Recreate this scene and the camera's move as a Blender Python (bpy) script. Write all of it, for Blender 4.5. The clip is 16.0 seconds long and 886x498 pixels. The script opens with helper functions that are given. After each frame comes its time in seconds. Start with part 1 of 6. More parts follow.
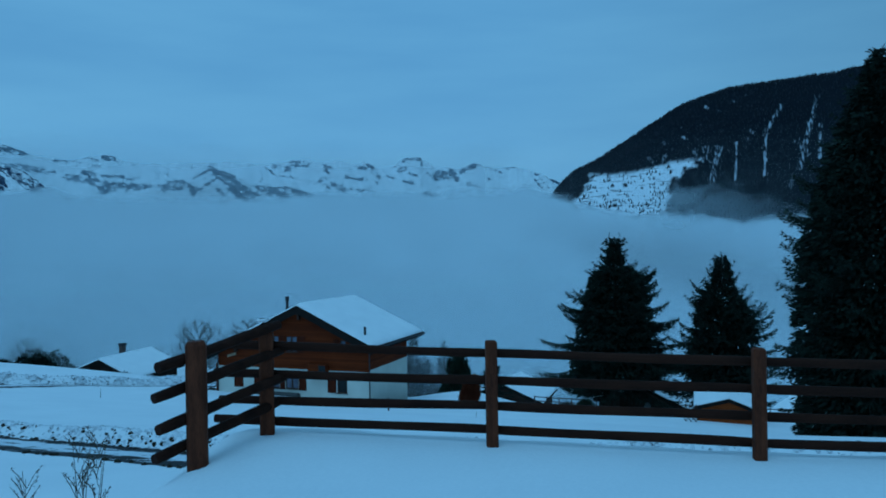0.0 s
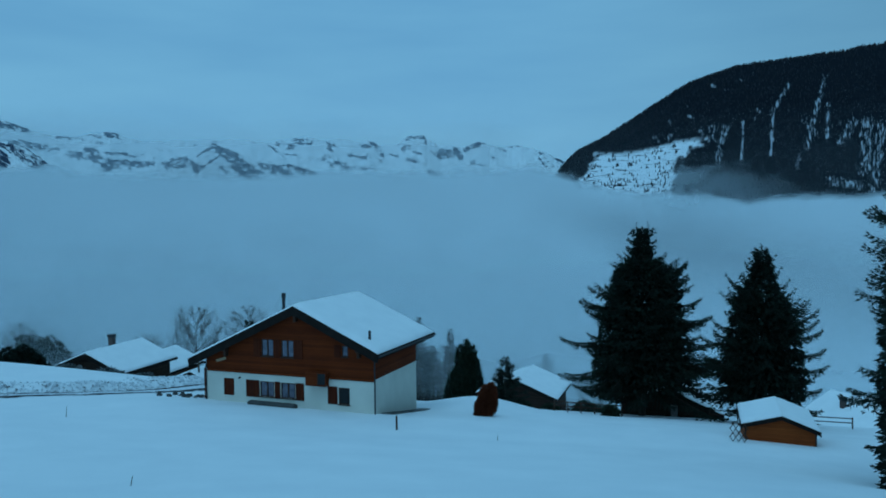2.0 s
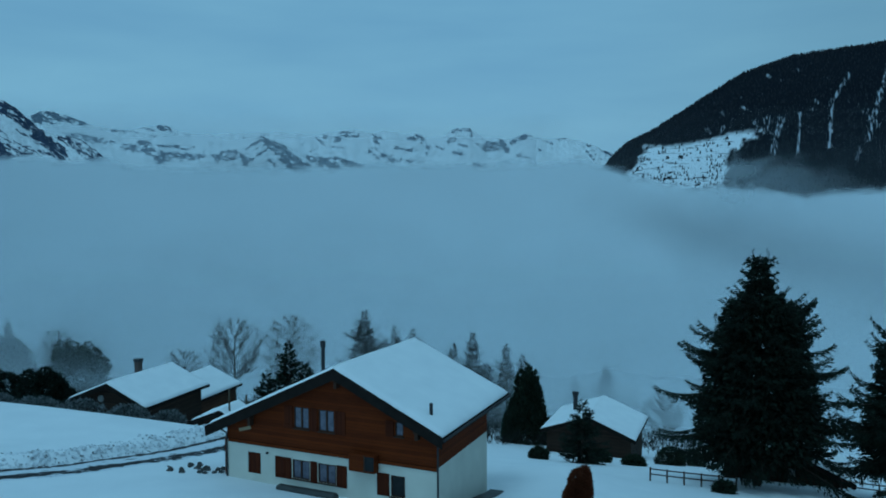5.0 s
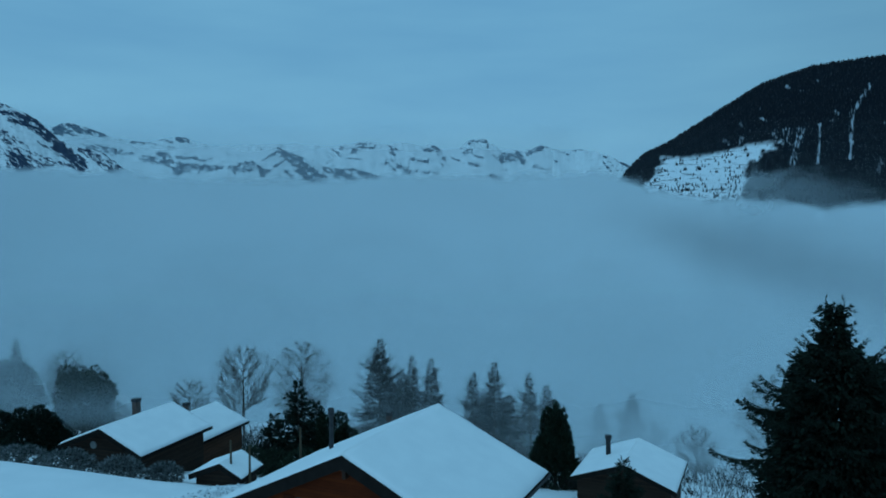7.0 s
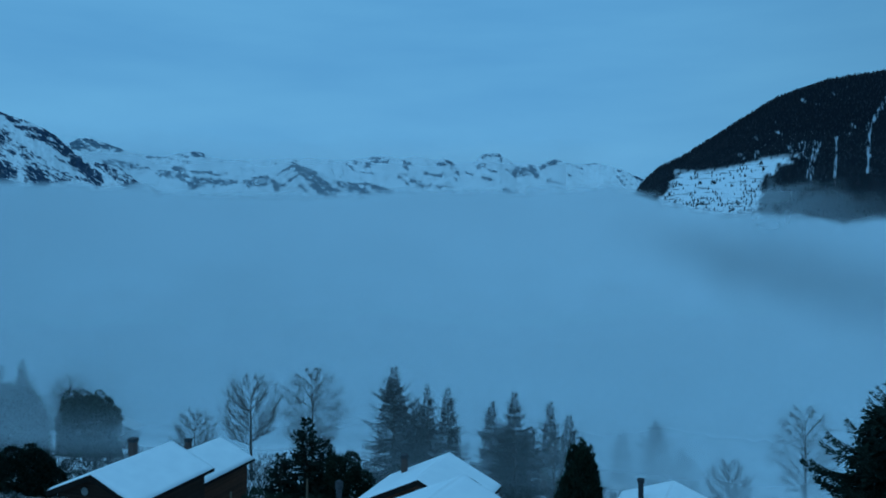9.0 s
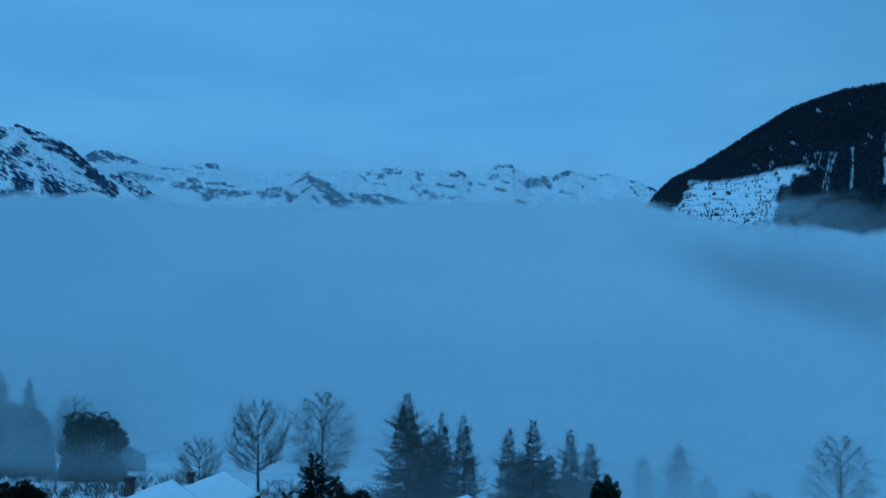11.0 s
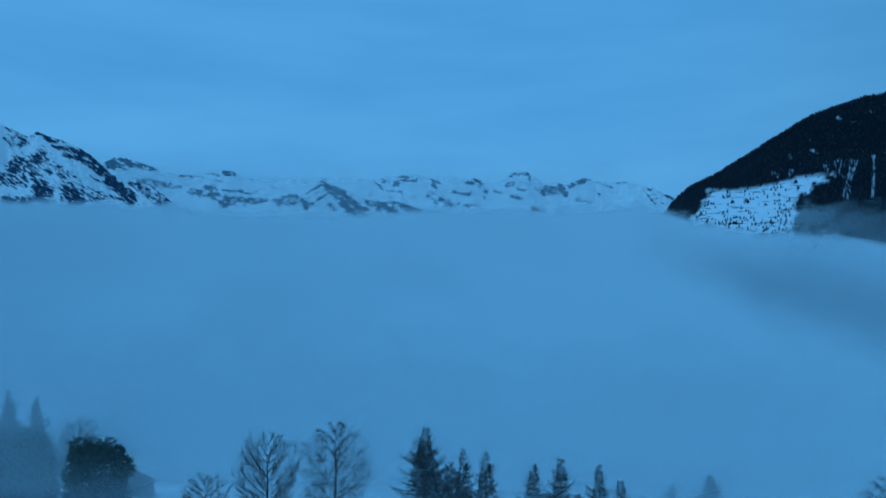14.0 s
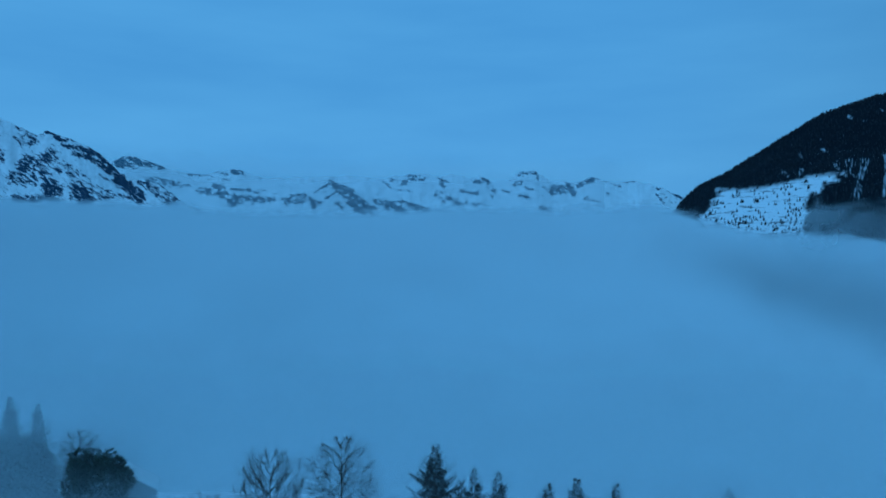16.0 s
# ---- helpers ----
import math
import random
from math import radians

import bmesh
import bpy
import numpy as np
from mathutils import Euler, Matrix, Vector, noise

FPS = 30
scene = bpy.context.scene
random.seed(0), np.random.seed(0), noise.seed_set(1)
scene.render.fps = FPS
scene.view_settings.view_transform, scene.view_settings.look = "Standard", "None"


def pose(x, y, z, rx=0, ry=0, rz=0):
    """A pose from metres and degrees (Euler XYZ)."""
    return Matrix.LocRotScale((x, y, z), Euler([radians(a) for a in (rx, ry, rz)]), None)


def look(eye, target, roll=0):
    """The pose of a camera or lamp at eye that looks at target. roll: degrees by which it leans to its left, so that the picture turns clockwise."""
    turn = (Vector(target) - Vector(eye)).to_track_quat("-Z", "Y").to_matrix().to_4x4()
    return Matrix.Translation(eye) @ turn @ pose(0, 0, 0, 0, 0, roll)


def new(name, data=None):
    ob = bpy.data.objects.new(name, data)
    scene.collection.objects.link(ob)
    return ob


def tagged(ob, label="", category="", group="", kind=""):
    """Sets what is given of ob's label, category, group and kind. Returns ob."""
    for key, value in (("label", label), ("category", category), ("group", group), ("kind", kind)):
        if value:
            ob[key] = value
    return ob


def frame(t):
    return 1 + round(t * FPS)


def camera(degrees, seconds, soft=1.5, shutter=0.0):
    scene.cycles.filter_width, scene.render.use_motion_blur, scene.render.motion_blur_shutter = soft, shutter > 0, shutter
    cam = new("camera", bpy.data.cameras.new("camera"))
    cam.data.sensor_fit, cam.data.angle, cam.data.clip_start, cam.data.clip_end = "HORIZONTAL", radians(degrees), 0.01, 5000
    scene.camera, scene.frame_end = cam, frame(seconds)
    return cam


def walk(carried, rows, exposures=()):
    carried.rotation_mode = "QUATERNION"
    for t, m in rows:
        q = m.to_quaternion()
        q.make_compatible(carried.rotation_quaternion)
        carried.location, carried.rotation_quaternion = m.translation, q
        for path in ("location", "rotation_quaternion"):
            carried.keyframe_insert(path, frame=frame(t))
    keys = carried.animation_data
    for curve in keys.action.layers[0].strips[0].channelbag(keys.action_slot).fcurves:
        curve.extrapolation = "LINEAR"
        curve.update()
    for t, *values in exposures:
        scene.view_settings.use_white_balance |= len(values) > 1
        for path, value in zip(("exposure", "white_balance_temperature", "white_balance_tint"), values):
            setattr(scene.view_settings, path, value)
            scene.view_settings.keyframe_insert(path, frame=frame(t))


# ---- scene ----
def view(x, y, z, yaw, pitch, roll):
    return pose(x, y, z, 90 + pitch, 0, yaw) @ pose(0, 0, 0, 0, 0, roll)


# seconds, x, y, z, yaw, pitch, roll
PATH = [
    (0.0, 0.000, 0.000, 2.200, 0.000, -0.270, -0.886),
    (0.5, -0.104, 1.354, 2.357, 0.069, -0.738, -0.841),
    (1.0, -0.278, 2.857, 2.562, 0.093, -1.204, -0.810),
    (1.5, -0.490, 4.480, 2.858, 0.184, -1.609, -0.739),
    (2.0, -0.736, 6.186, 3.229, 0.292, -1.943, -0.632),
    (2.5, -1.014, 8.027, 3.661, 0.481, -2.237, -0.540),
    (3.0, -1.317, 9.890, 4.161, 0.739, -2.489, -0.471),
    (3.5, -1.605, 11.705, 4.631, 1.757, -2.617, -0.472),
    (4.0, -1.966, 13.639, 5.081, 2.824, -2.643, -0.424),
    (4.2, -2.121, 14.407, 5.224, 3.086, -2.638, -0.378),
    (6.3, -3.558, 21.754, 7.000, 4.635, -1.976, -0.295),
    (6.5, -3.611, 22.385, 7.258, 4.767, -1.871, -0.247),
    (7.0, -3.899, 23.917, 7.702, 5.049, -1.642, -0.231),
    (7.5, -4.145, 25.383, 8.090, 5.330, -1.400, -0.255),
    (8.0, -4.466, 26.791, 8.435, 5.584, -1.127, -0.235),
    (8.5, -4.731, 28.125, 8.754, 5.842, -0.840, -0.195),
    (9.0, -5.005, 29.390, 9.045, 6.079, -0.554, -0.201),
    (11.5, -6.138, 34.991, 10.908, 7.286, 0.458, -0.148),
    (12.0, -6.413, 36.053, 11.319, 7.487, 0.606, -0.106),
    (12.5, -6.710, 37.115, 11.678, 7.685, 0.719, -0.070),
    (13.0, -6.972, 38.177, 12.078, 7.889, 0.790, -0.048),
    (13.5, -7.255, 39.206, 12.483, 8.075, 0.848, -0.034),
    (14.0, -7.535, 40.256, 12.919, 8.265, 0.868, 0.010),
    (14.5, -7.849, 41.314, 13.323, 8.430, 0.872, 0.044),
    (15.0, -8.111, 42.404, 13.681, 8.597, 0.850, 0.079),
    (15.5, -8.354, 43.491, 14.017, 8.745, 0.831, 0.137),
    (16.0, -8.589, 44.613, 14.384, 8.871, 0.775, 0.134),
]
# seconds, stops, kelvin, tint
EXPOSURES = [
    (0.0, -0.08, 5500, 10), (0.5, 0.04, 5760, 10), (1.5, 0.08, 6050, 10), (2.5, 0.02, 6080, 10), (3.5, 0.02, 6580, 10), (7.0, 0.01, 6270, 10), (9.0, -0.05, 5420, 10), (11.5, -0.1, 4870, 10), (16.0, -0.14, 4830, 10),
]
cam = camera(62.5, 16.0, soft=1.8)
walk(cam, [(t, view(*row)) for t, *row in PATH], EXPOSURES)

# ---------------------------------------------------------------- world and sun
SKY = (0.156, 0.40, 0.60)
world = bpy.data.worlds.new("overcast_dusk")
scene.world = world
world.use_nodes = True
wt = world.node_tree
wt.nodes.clear()
w_out = wt.nodes.new("ShaderNodeOutputWorld")
w_bg = wt.nodes.new("ShaderNodeBackground")
w_sky = wt.nodes.new("ShaderNodeTexSky")
w_sky.sky_type = "NISHITA"
w_sky.sun_disc = False
w_sky.sun_elevation = radians(12)
w_sky.sun_rotation = radians(200)
w_bg2 = wt.nodes.new("ShaderNodeBackground")
w_mix = wt.nodes.new("ShaderNodeMixShader")
w_coord = wt.nodes.new("ShaderNodeTexCoord")
w_map = wt.nodes.new("ShaderNodeMapping")
w_map.inputs["Scale"].default_value = (1.6, 1.6, 9.0)
w_noise = wt.nodes.new("ShaderNodeTexNoise")
w_noise.inputs["Scale"].default_value = 1.6
w_noise.inputs["Detail"].default_value = 5
w_ramp = wt.nodes.new("ShaderNodeValToRGB")
w_ramp.color_ramp.elements[0].position, w_ramp.color_ramp.elements[1].position = 0.3, 0.7
w_ramp.color_ramp.elements[0].color = (SKY[0] * 0.86, SKY[1] * 0.9, SKY[2] * 0.94, 1)
w_ramp.color_ramp.elements[1].color = (SKY[0] * 1.08, SKY[1] * 1.06, SKY[2] * 1.03, 1)
wt.links.new(w_coord.outputs["Generated"], w_map.inputs["Vector"])
wt.links.new(w_map.outputs["Vector"], w_noise.inputs["Vector"])
wt.links.new(w_noise.outputs["Fac"], w_ramp.inputs["Fac"])
wt.links.new(w_ramp.outputs["Color"], w_bg2.inputs["Color"])
wt.links.new(w_sky.outputs["Color"], w_bg.inputs["Color"])
w_bg.inputs["Strength"].default_value = 0.05
w_sep = wt.nodes.new("ShaderNodeSeparateXYZ")
w_side = wt.nodes.new("ShaderNodeMapRange")  # the cloud thickens slowly towards the east
w_side.interpolation_type = "SMOOTHSTEP"
w_side.inputs["From Min"].default_value, w_side.inputs["From Max"].default_value = 0.0, 0.8
w_side.inputs["To Min"].default_value, w_side.inputs["To Max"].default_value = 1.0, 0.68
wt.links.new(w_coord.outputs["Generated"], w_sep.inputs["Vector"])
wt.links.new(w_sep.outputs["X"], w_side.inputs["Value"])
wt.links.new(w_side.outputs["Result"], w_bg2.inputs["Strength"])
w_mix.inputs["Fac"].default_value = 0.92
wt.links.new(w_bg.outputs["Background"], w_mix.inputs[1])
wt.links.new(w_bg2.outputs["Background"], w_mix.inputs[2])
wt.links.new(w_mix.outputs["Shader"], w_out.inputs["Surface"])

sun = new("sun", bpy.data.lights.new("sun", "SUN"))
sun.data.energy = 0.5
sun.data.angle = radians(25)
sun.data.color = (0.38, 0.76, 1.0)
sun.matrix_world = look((0, 0, 300), (60, 110, 0))


# ---------------------------------------------------------------- materials
def nodes_of(name):
    m = bpy.data.materials.new(name)
    m.use_nodes = True
    nt = m.node_tree
    return m, nt, nt.nodes["Principled BSDF"]


def surface(name, dark, light, scale=4.0, fine=40.0, rough=0.8, bump=0.3, bump_size=0.02, stretch=(1, 1, 1), spec=0.3, metal=0.0, space="Object"):
    """Two tones by coarse and fine noise, with fine relief."""
    m, nt, b = nodes_of(name)
    N, L = nt.nodes.new, nt.links.new
    co = N("ShaderNodeTexCoord")
    mp = N("ShaderNodeMapping")
    mp.inputs["Scale"].default_value = stretch
    L(co.outputs[space], mp.inputs["Vector"])
    a, c = N("ShaderNodeTexNoise"), N("ShaderNodeTexNoise")
    a.inputs["Scale"].default_value, c.inputs["Scale"].default_value = scale, fine
    a.inputs["Detail"].default_value, c.inputs["Detail"].default_value = 5, 4
    L(mp.outputs["Vector"], a.inputs["Vector"])
    L(mp.outputs["Vector"], c.inputs["Vector"])
    mx = N("ShaderNodeMix")
    mx.data_type = "FLOAT"
    mx.inputs["Factor"].default_value = 0.4
    L(a.outputs["Fac"], mx.inputs["A"])
    L(c.outputs["Fac"], mx.inputs["B"])
    r = N("ShaderNodeValToRGB")
    r.color_ramp.elements[0].position, r.color_ramp.elements[1].position = 0.33, 0.67
    r.color_ramp.elements[0].color, r.color_ramp.elements[1].color = (*dark, 1), (*light, 1)
    L(mx.outputs["Result"], r.inputs["Fac"])
    L(r.outputs["Color"], b.inputs["Base Color"])
    b.inputs["Roughness"].default_value = rough
    b.inputs["Specular IOR Level"].default_value = spec
    b.inputs["Metallic"].default_value = metal
    if bump:
        bp = N("ShaderNodeBump")
        bp.inputs["Strength"].default_value, bp.inputs["Distance"].default_value = bump, bump_size
        L(mx.outputs["Result"], bp.inputs["Height"])
        L(bp.outputs["Normal"], b.inputs["Normal"])
    return m


def plank_wood(name, dark, light, width=0.16, axis="Z", rough=0.75):
    """Boards across the axis with grain, gaps between boards and a tone for each board."""
    m, nt, b = nodes_of(name)
    N, L = nt.nodes.new, nt.links.new
    co = N("ShaderNodeTexCoord")
    sp = N("ShaderNodeSeparateXYZ")
    L(co.outputs["Object"], sp.inputs["Vector"])
    dv = N("ShaderNodeMath")
    dv.operation, dv.inputs[1].default_value = "DIVIDE", width
    L(sp.outputs[axis], dv.inputs[0])
    fr, fl = N("ShaderNodeMath"), N("ShaderNodeMath")
    fr.operation, fl.operation = "FRACT", "FLOOR"
    L(dv.outputs[0], fr.inputs[0])
    L(dv.outputs[0], fl.inputs[0])
    wn = N("ShaderNodeTexWhiteNoise")
    wn.noise_dimensions = "1D"
    L(fl.outputs[0], wn.inputs["W"])
    mp = N("ShaderNodeMapping")
    mp.inputs["Scale"].default_value = (1.2, 1.2, 14) if axis == "Z" else (14, 14, 1.2)
    L(co.outputs["Object"], mp.inputs["Vector"])
    g = N("ShaderNodeTexNoise")
    g.inputs["Scale"].default_value, g.inputs["Detail"].default_value = 2.2, 6
    L(mp.outputs["Vector"], g.inputs["Vector"])
    st = N("ShaderNodeTexNoise")
    st.inputs["Scale"].default_value, st.inputs["Detail"].default_value = 0.6, 3
    L(co.outputs["Object"], st.inputs["Vector"])
    a1 = N("ShaderNodeMath")
    a1.operation, a1.inputs[1].default_value = "MULTIPLY", 0.3
    L(wn.outputs["Value"], a1.inputs[0])
    a2 = N("ShaderNodeMath")
    a2.operation = "MULTIPLY_ADD"
    a2.inputs[1].default_value = 0.45
    L(g.outputs["Fac"], a2.inputs[0])
    L(a1.outputs[0], a2.inputs[2])
    a3 = N("ShaderNodeMath")
    a3.operation, a3.inputs[1].default_value = "MULTIPLY_ADD", 0.4
    L(st.outputs["Fac"], a3.inputs[0])
    L(a2.outputs[0], a3.inputs[2])
    r = N("ShaderNodeValToRGB")
    r.color_ramp.elements[0].position, r.color_ramp.elements[1].position = 0.3, 0.85
    r.color_ramp.elements[0].color, r.color_ramp.elements[1].color = (*dark, 1), (*light, 1)
    L(a3.outputs[0], r.inputs["Fac"])
    gap = N("ShaderNodeMath")
    gap.operation, gap.inputs[1].default_value = "GREATER_THAN", 0.07
    L(fr.outputs[0], gap.inputs[0])
    mul = N("ShaderNodeMix")
    mul.data_type = "RGBA"
    mul.inputs["A"].default_value = (dark[0] * 0.6, dark[1] * 0.6, dark[2] * 0.6, 1)
    L(gap.outputs[0], mul.inputs["Factor"])
    L(r.outputs["Color"], mul.inputs["B"])
    L(mul.outputs["Result"], b.inputs["Base Color"])
    bp = N("ShaderNodeBump")
    bp.inputs["Strength"].default_value, bp.inputs["Distance"].default_value = 0.6, 0.012
    L(gap.outputs[0], bp.inputs["Height"])
    L(bp.outputs["Normal"], b.inputs["Normal"])
    b.inputs["Roughness"].default_value = rough
    b.inputs["Specular IOR Level"].default_value = 0.1
    return m


def leaf_material(name, dark, light, rough=0.7):
    m, nt, b = nodes_of(name)
    N, L = nt.nodes.new, nt.links.new
    geo = N("ShaderNodeNewGeometry")
    co = N("ShaderNodeTexCoord")
    n = N("ShaderNodeTexNoise")
    n.inputs["Scale"].default_value, n.inputs["Detail"].default_value = 0.9, 3
    L(co.outputs["Object"], n.inputs["Vector"])
    mx = N("ShaderNodeMix")
    mx.data_type = "FLOAT"
    mx.inputs["Factor"].default_value = 0.5
    L(geo.outputs["Random Per Island"], mx.inputs["A"])
    L(n.outputs["Fac"], mx.inputs["B"])
    r = N("ShaderNodeValToRGB")
    r.color_ramp.elements[0].position, r.color_ramp.elements[1].position = 0.25, 0.8
    r.color_ramp.elements[0].color, r.color_ramp.elements[1].color = (*dark, 1), (*light, 1)
    L(mx.outputs["Result"], r.inputs["Fac"])
    L(r.outputs["Color"], b.inputs["Base Color"])
    b.inputs["Roughness"].default_value = rough
    b.inputs["Specular IOR Level"].default_value = 0.15
    return m


SNOW = surface("snow", (0.80, 0.815, 0.835), (0.90, 0.905, 0.915), scale=0.35, fine=26, rough=0.7, bump=0.25, bump_size=0.03, spec=0.25)
ROOF_SNOW = surface("roof_snow", (0.84, 0.85, 0.865), (0.92, 0.925, 0.93), scale=0.8, fine=18, rough=0.7, bump=0.3, bump_size=0.03, spec=0.25)
LOG = surface("weathered_log", (0.014, 0.005, 0.003), (0.045, 0.015, 0.008), scale=1.2, spec=0.12, fine=22, rough=0.8, bump=0.6, bump_size=0.01, stretch=(1, 6, 6))
POST = surface("brown_post", (0.045, 0.013, 0.007), (0.15, 0.042, 0.019), scale=2, spec=0.12, fine=20, rough=0.75, bump=0.6, bump_size=0.01, stretch=(6, 6, 1))
ENDGRAIN = surface("end_grain", (0.05, 0.025, 0.016), (0.12, 0.06, 0.04), scale=20, fine=60, rough=0.85)
CHALET_WOOD = plank_wood("larch_boards", (0.075, 0.0115, 0.003), (0.175, 0.031, 0.006), 0.17)
CHALET_WOOD_V = plank_wood("shutter_boards", (0.055, 0.010, 0.0045), (0.11, 0.022, 0.008), 0.11, axis="X")
FRAME_WOOD = surface("dark_frame_wood", (0.035, 0.014, 0.008), (0.07, 0.028, 0.015), scale=3, fine=30, rough=0.7)
FASCIA = surface("dark_fascia", (0.009, 0.007, 0.006), (0.022, 0.017, 0.015), scale=2, fine=20, rough=0.8, spec=0.1)
OLD_WOOD = plank_wood("old_barn_boards", (0.022, 0.014, 0.011), (0.06, 0.036, 0.026), 0.18)
BROWN_WOOD = plank_wood("brown_barn_boards", (0.05, 0.022, 0.014), (0.11, 0.05, 0.03), 0.18)
SHED_WOOD = plank_wood("orange_shed_boards", (0.2, 0.038, 0.009), (0.33, 0.072, 0.015), 0.14)
PLASTER = surface("white_plaster", (0.58, 0.56, 0.49), (0.7, 0.68, 0.6), scale=0.7, fine=30, rough=0.9, bump=0.3, bump_size=0.006)
CONCRETE = surface("concrete", (0.16, 0.16, 0.155), (0.3, 0.3, 0.29), scale=1.5, fine=25, rough=0.9)
BRICKISH = surface("chimney_render", (0.06, 0.042, 0.038), (0.12, 0.085, 0.075), scale=6, fine=30, rough=0.9)
DARK_METAL = surface("dark_metal", (0.02, 0.02, 0.022), (0.045, 0.045, 0.05), scale=5, fine=40, rough=0.6, metal=0.1, bump=0.1)
ASPHALT_SLAB = surface("wet_slab", (0.03, 0.03, 0.03), (0.07, 0.068, 0.065), scale=2, fine=40, rough=0.55)
GLASS = surface("curtained_glass", (0.07, 0.07, 0.1), (0.17, 0.17, 0.22), scale=3, fine=9, rough=0.08, bump=0.0, spec=0.5)
DARK_GLASS = surface("dark_glass", (0.010, 0.011, 0.012), (0.02, 0.022, 0.024), scale=3, fine=9, rough=0.15, bump=0.0, spec=0.2)
CURTAIN = surface("net_curtain", (0.45, 0.47, 0.5), (0.62, 0.64, 0.66), scale=5, fine=40, rough=0.9, stretch=(8, 1, 1))
BARK = surface("bark", (0.025, 0.018, 0.014), (0.075, 0.055, 0.042), scale=3, fine=18, rough=0.9, bump=0.8, bump_size=0.03, stretch=(4, 4, 1))
TWIG = surface("bare_twigs", (0.07, 0.062, 0.055), (0.17, 0.155, 0.14), scale=2, fine=20, rough=0.9, bump=0)
NEEDLES = leaf_material("spruce_needles", (0.006, 0.012, 0.009), (0.018, 0.03, 0.019))
LARCH = leaf_material("larch_twigs", (0.011, 0.012, 0.011), (0.034, 0.031, 0.027))
PINE = leaf_material("pine_needles", (0.014, 0.026, 0.018), (0.04, 0.058, 0.034))
THUJA = leaf_material("thuja_sprays", (0.010, 0.020, 0.013), (0.03, 0.045, 0.026))
BEECH = leaf_material("dry_beech_leaves", (0.09, 0.02, 0.009), (0.18, 0.045, 0.018))
FROSTED = leaf_material("frosted_shrub", (0.02, 0.03, 0.024), (0.3, 0.32, 0.33))
DRY = leaf_material("dry_stalks", (0.05, 0.036, 0.024), (0.12, 0.09, 0.06))
STONE = surface("dark_stone", (0.03, 0.03, 0.032), (0.1, 0.098, 0.095), scale=3, fine=20, rough=0.9, bump=0.8, bump_size=0.03)


def snow_dirt(name, scale, low, high, dark=(0.035, 0.03, 0.025)):
    """Snow with earth and grit showing through in clumps."""
    m, nt, b = nodes_of(name)
    N, L = nt.nodes.new, nt.links.new
    co = N("ShaderNodeTexCoord")
    n, k = N("ShaderNodeTexNoise"), N("ShaderNodeTexNoise")
    n.inputs["Scale"].default_value, n.inputs["Detail"].default_value, n.inputs["Roughness"].default_value = scale, 6, 0.65
    k.inputs["Scale"].default_value, k.inputs["Detail"].default_value = 30, 3
    L(co.outputs["Object"], n.inputs["Vector"])
    L(co.outputs["Object"], k.inputs["Vector"])
    r = N("ShaderNodeValToRGB")
    r.color_ramp.elements[0].position, r.color_ramp.elements[1].position = low, high
    r.color_ramp.elements[0].color, r.color_ramp.elements[1].color = (*dark, 1), (0.74, 0.76, 0.79, 1)
    L(n.outputs["Fac"], r.inputs["Fac"])
    L(r.outputs["Color"], b.inputs["Base Color"])
    bp = N("ShaderNodeBump")
    bp.inputs["Strength"].default_value, bp.inputs["Distance"].default_value = 0.6, 0.04
    L(n.outputs["Fac"], bp.inputs["Height"])
    L(bp.outputs["Normal"], b.inputs["Normal"])
    b.inputs["Roughness"].default_value = 0.75
    b.inputs["Specular IOR Level"].default_value = 0.25
    return m


RUBBLE = snow_dirt("dirty_snow_lumps", 3.0, 0.33, 0.47, (0.10, 0.10, 0.10))
TURF = surface("dark_turf", (0.014, 0.012, 0.009), (0.06, 0.05, 0.035), scale=3, fine=30, rough=0.95, bump=0.8, bump_size=0.03, spec=0.1)


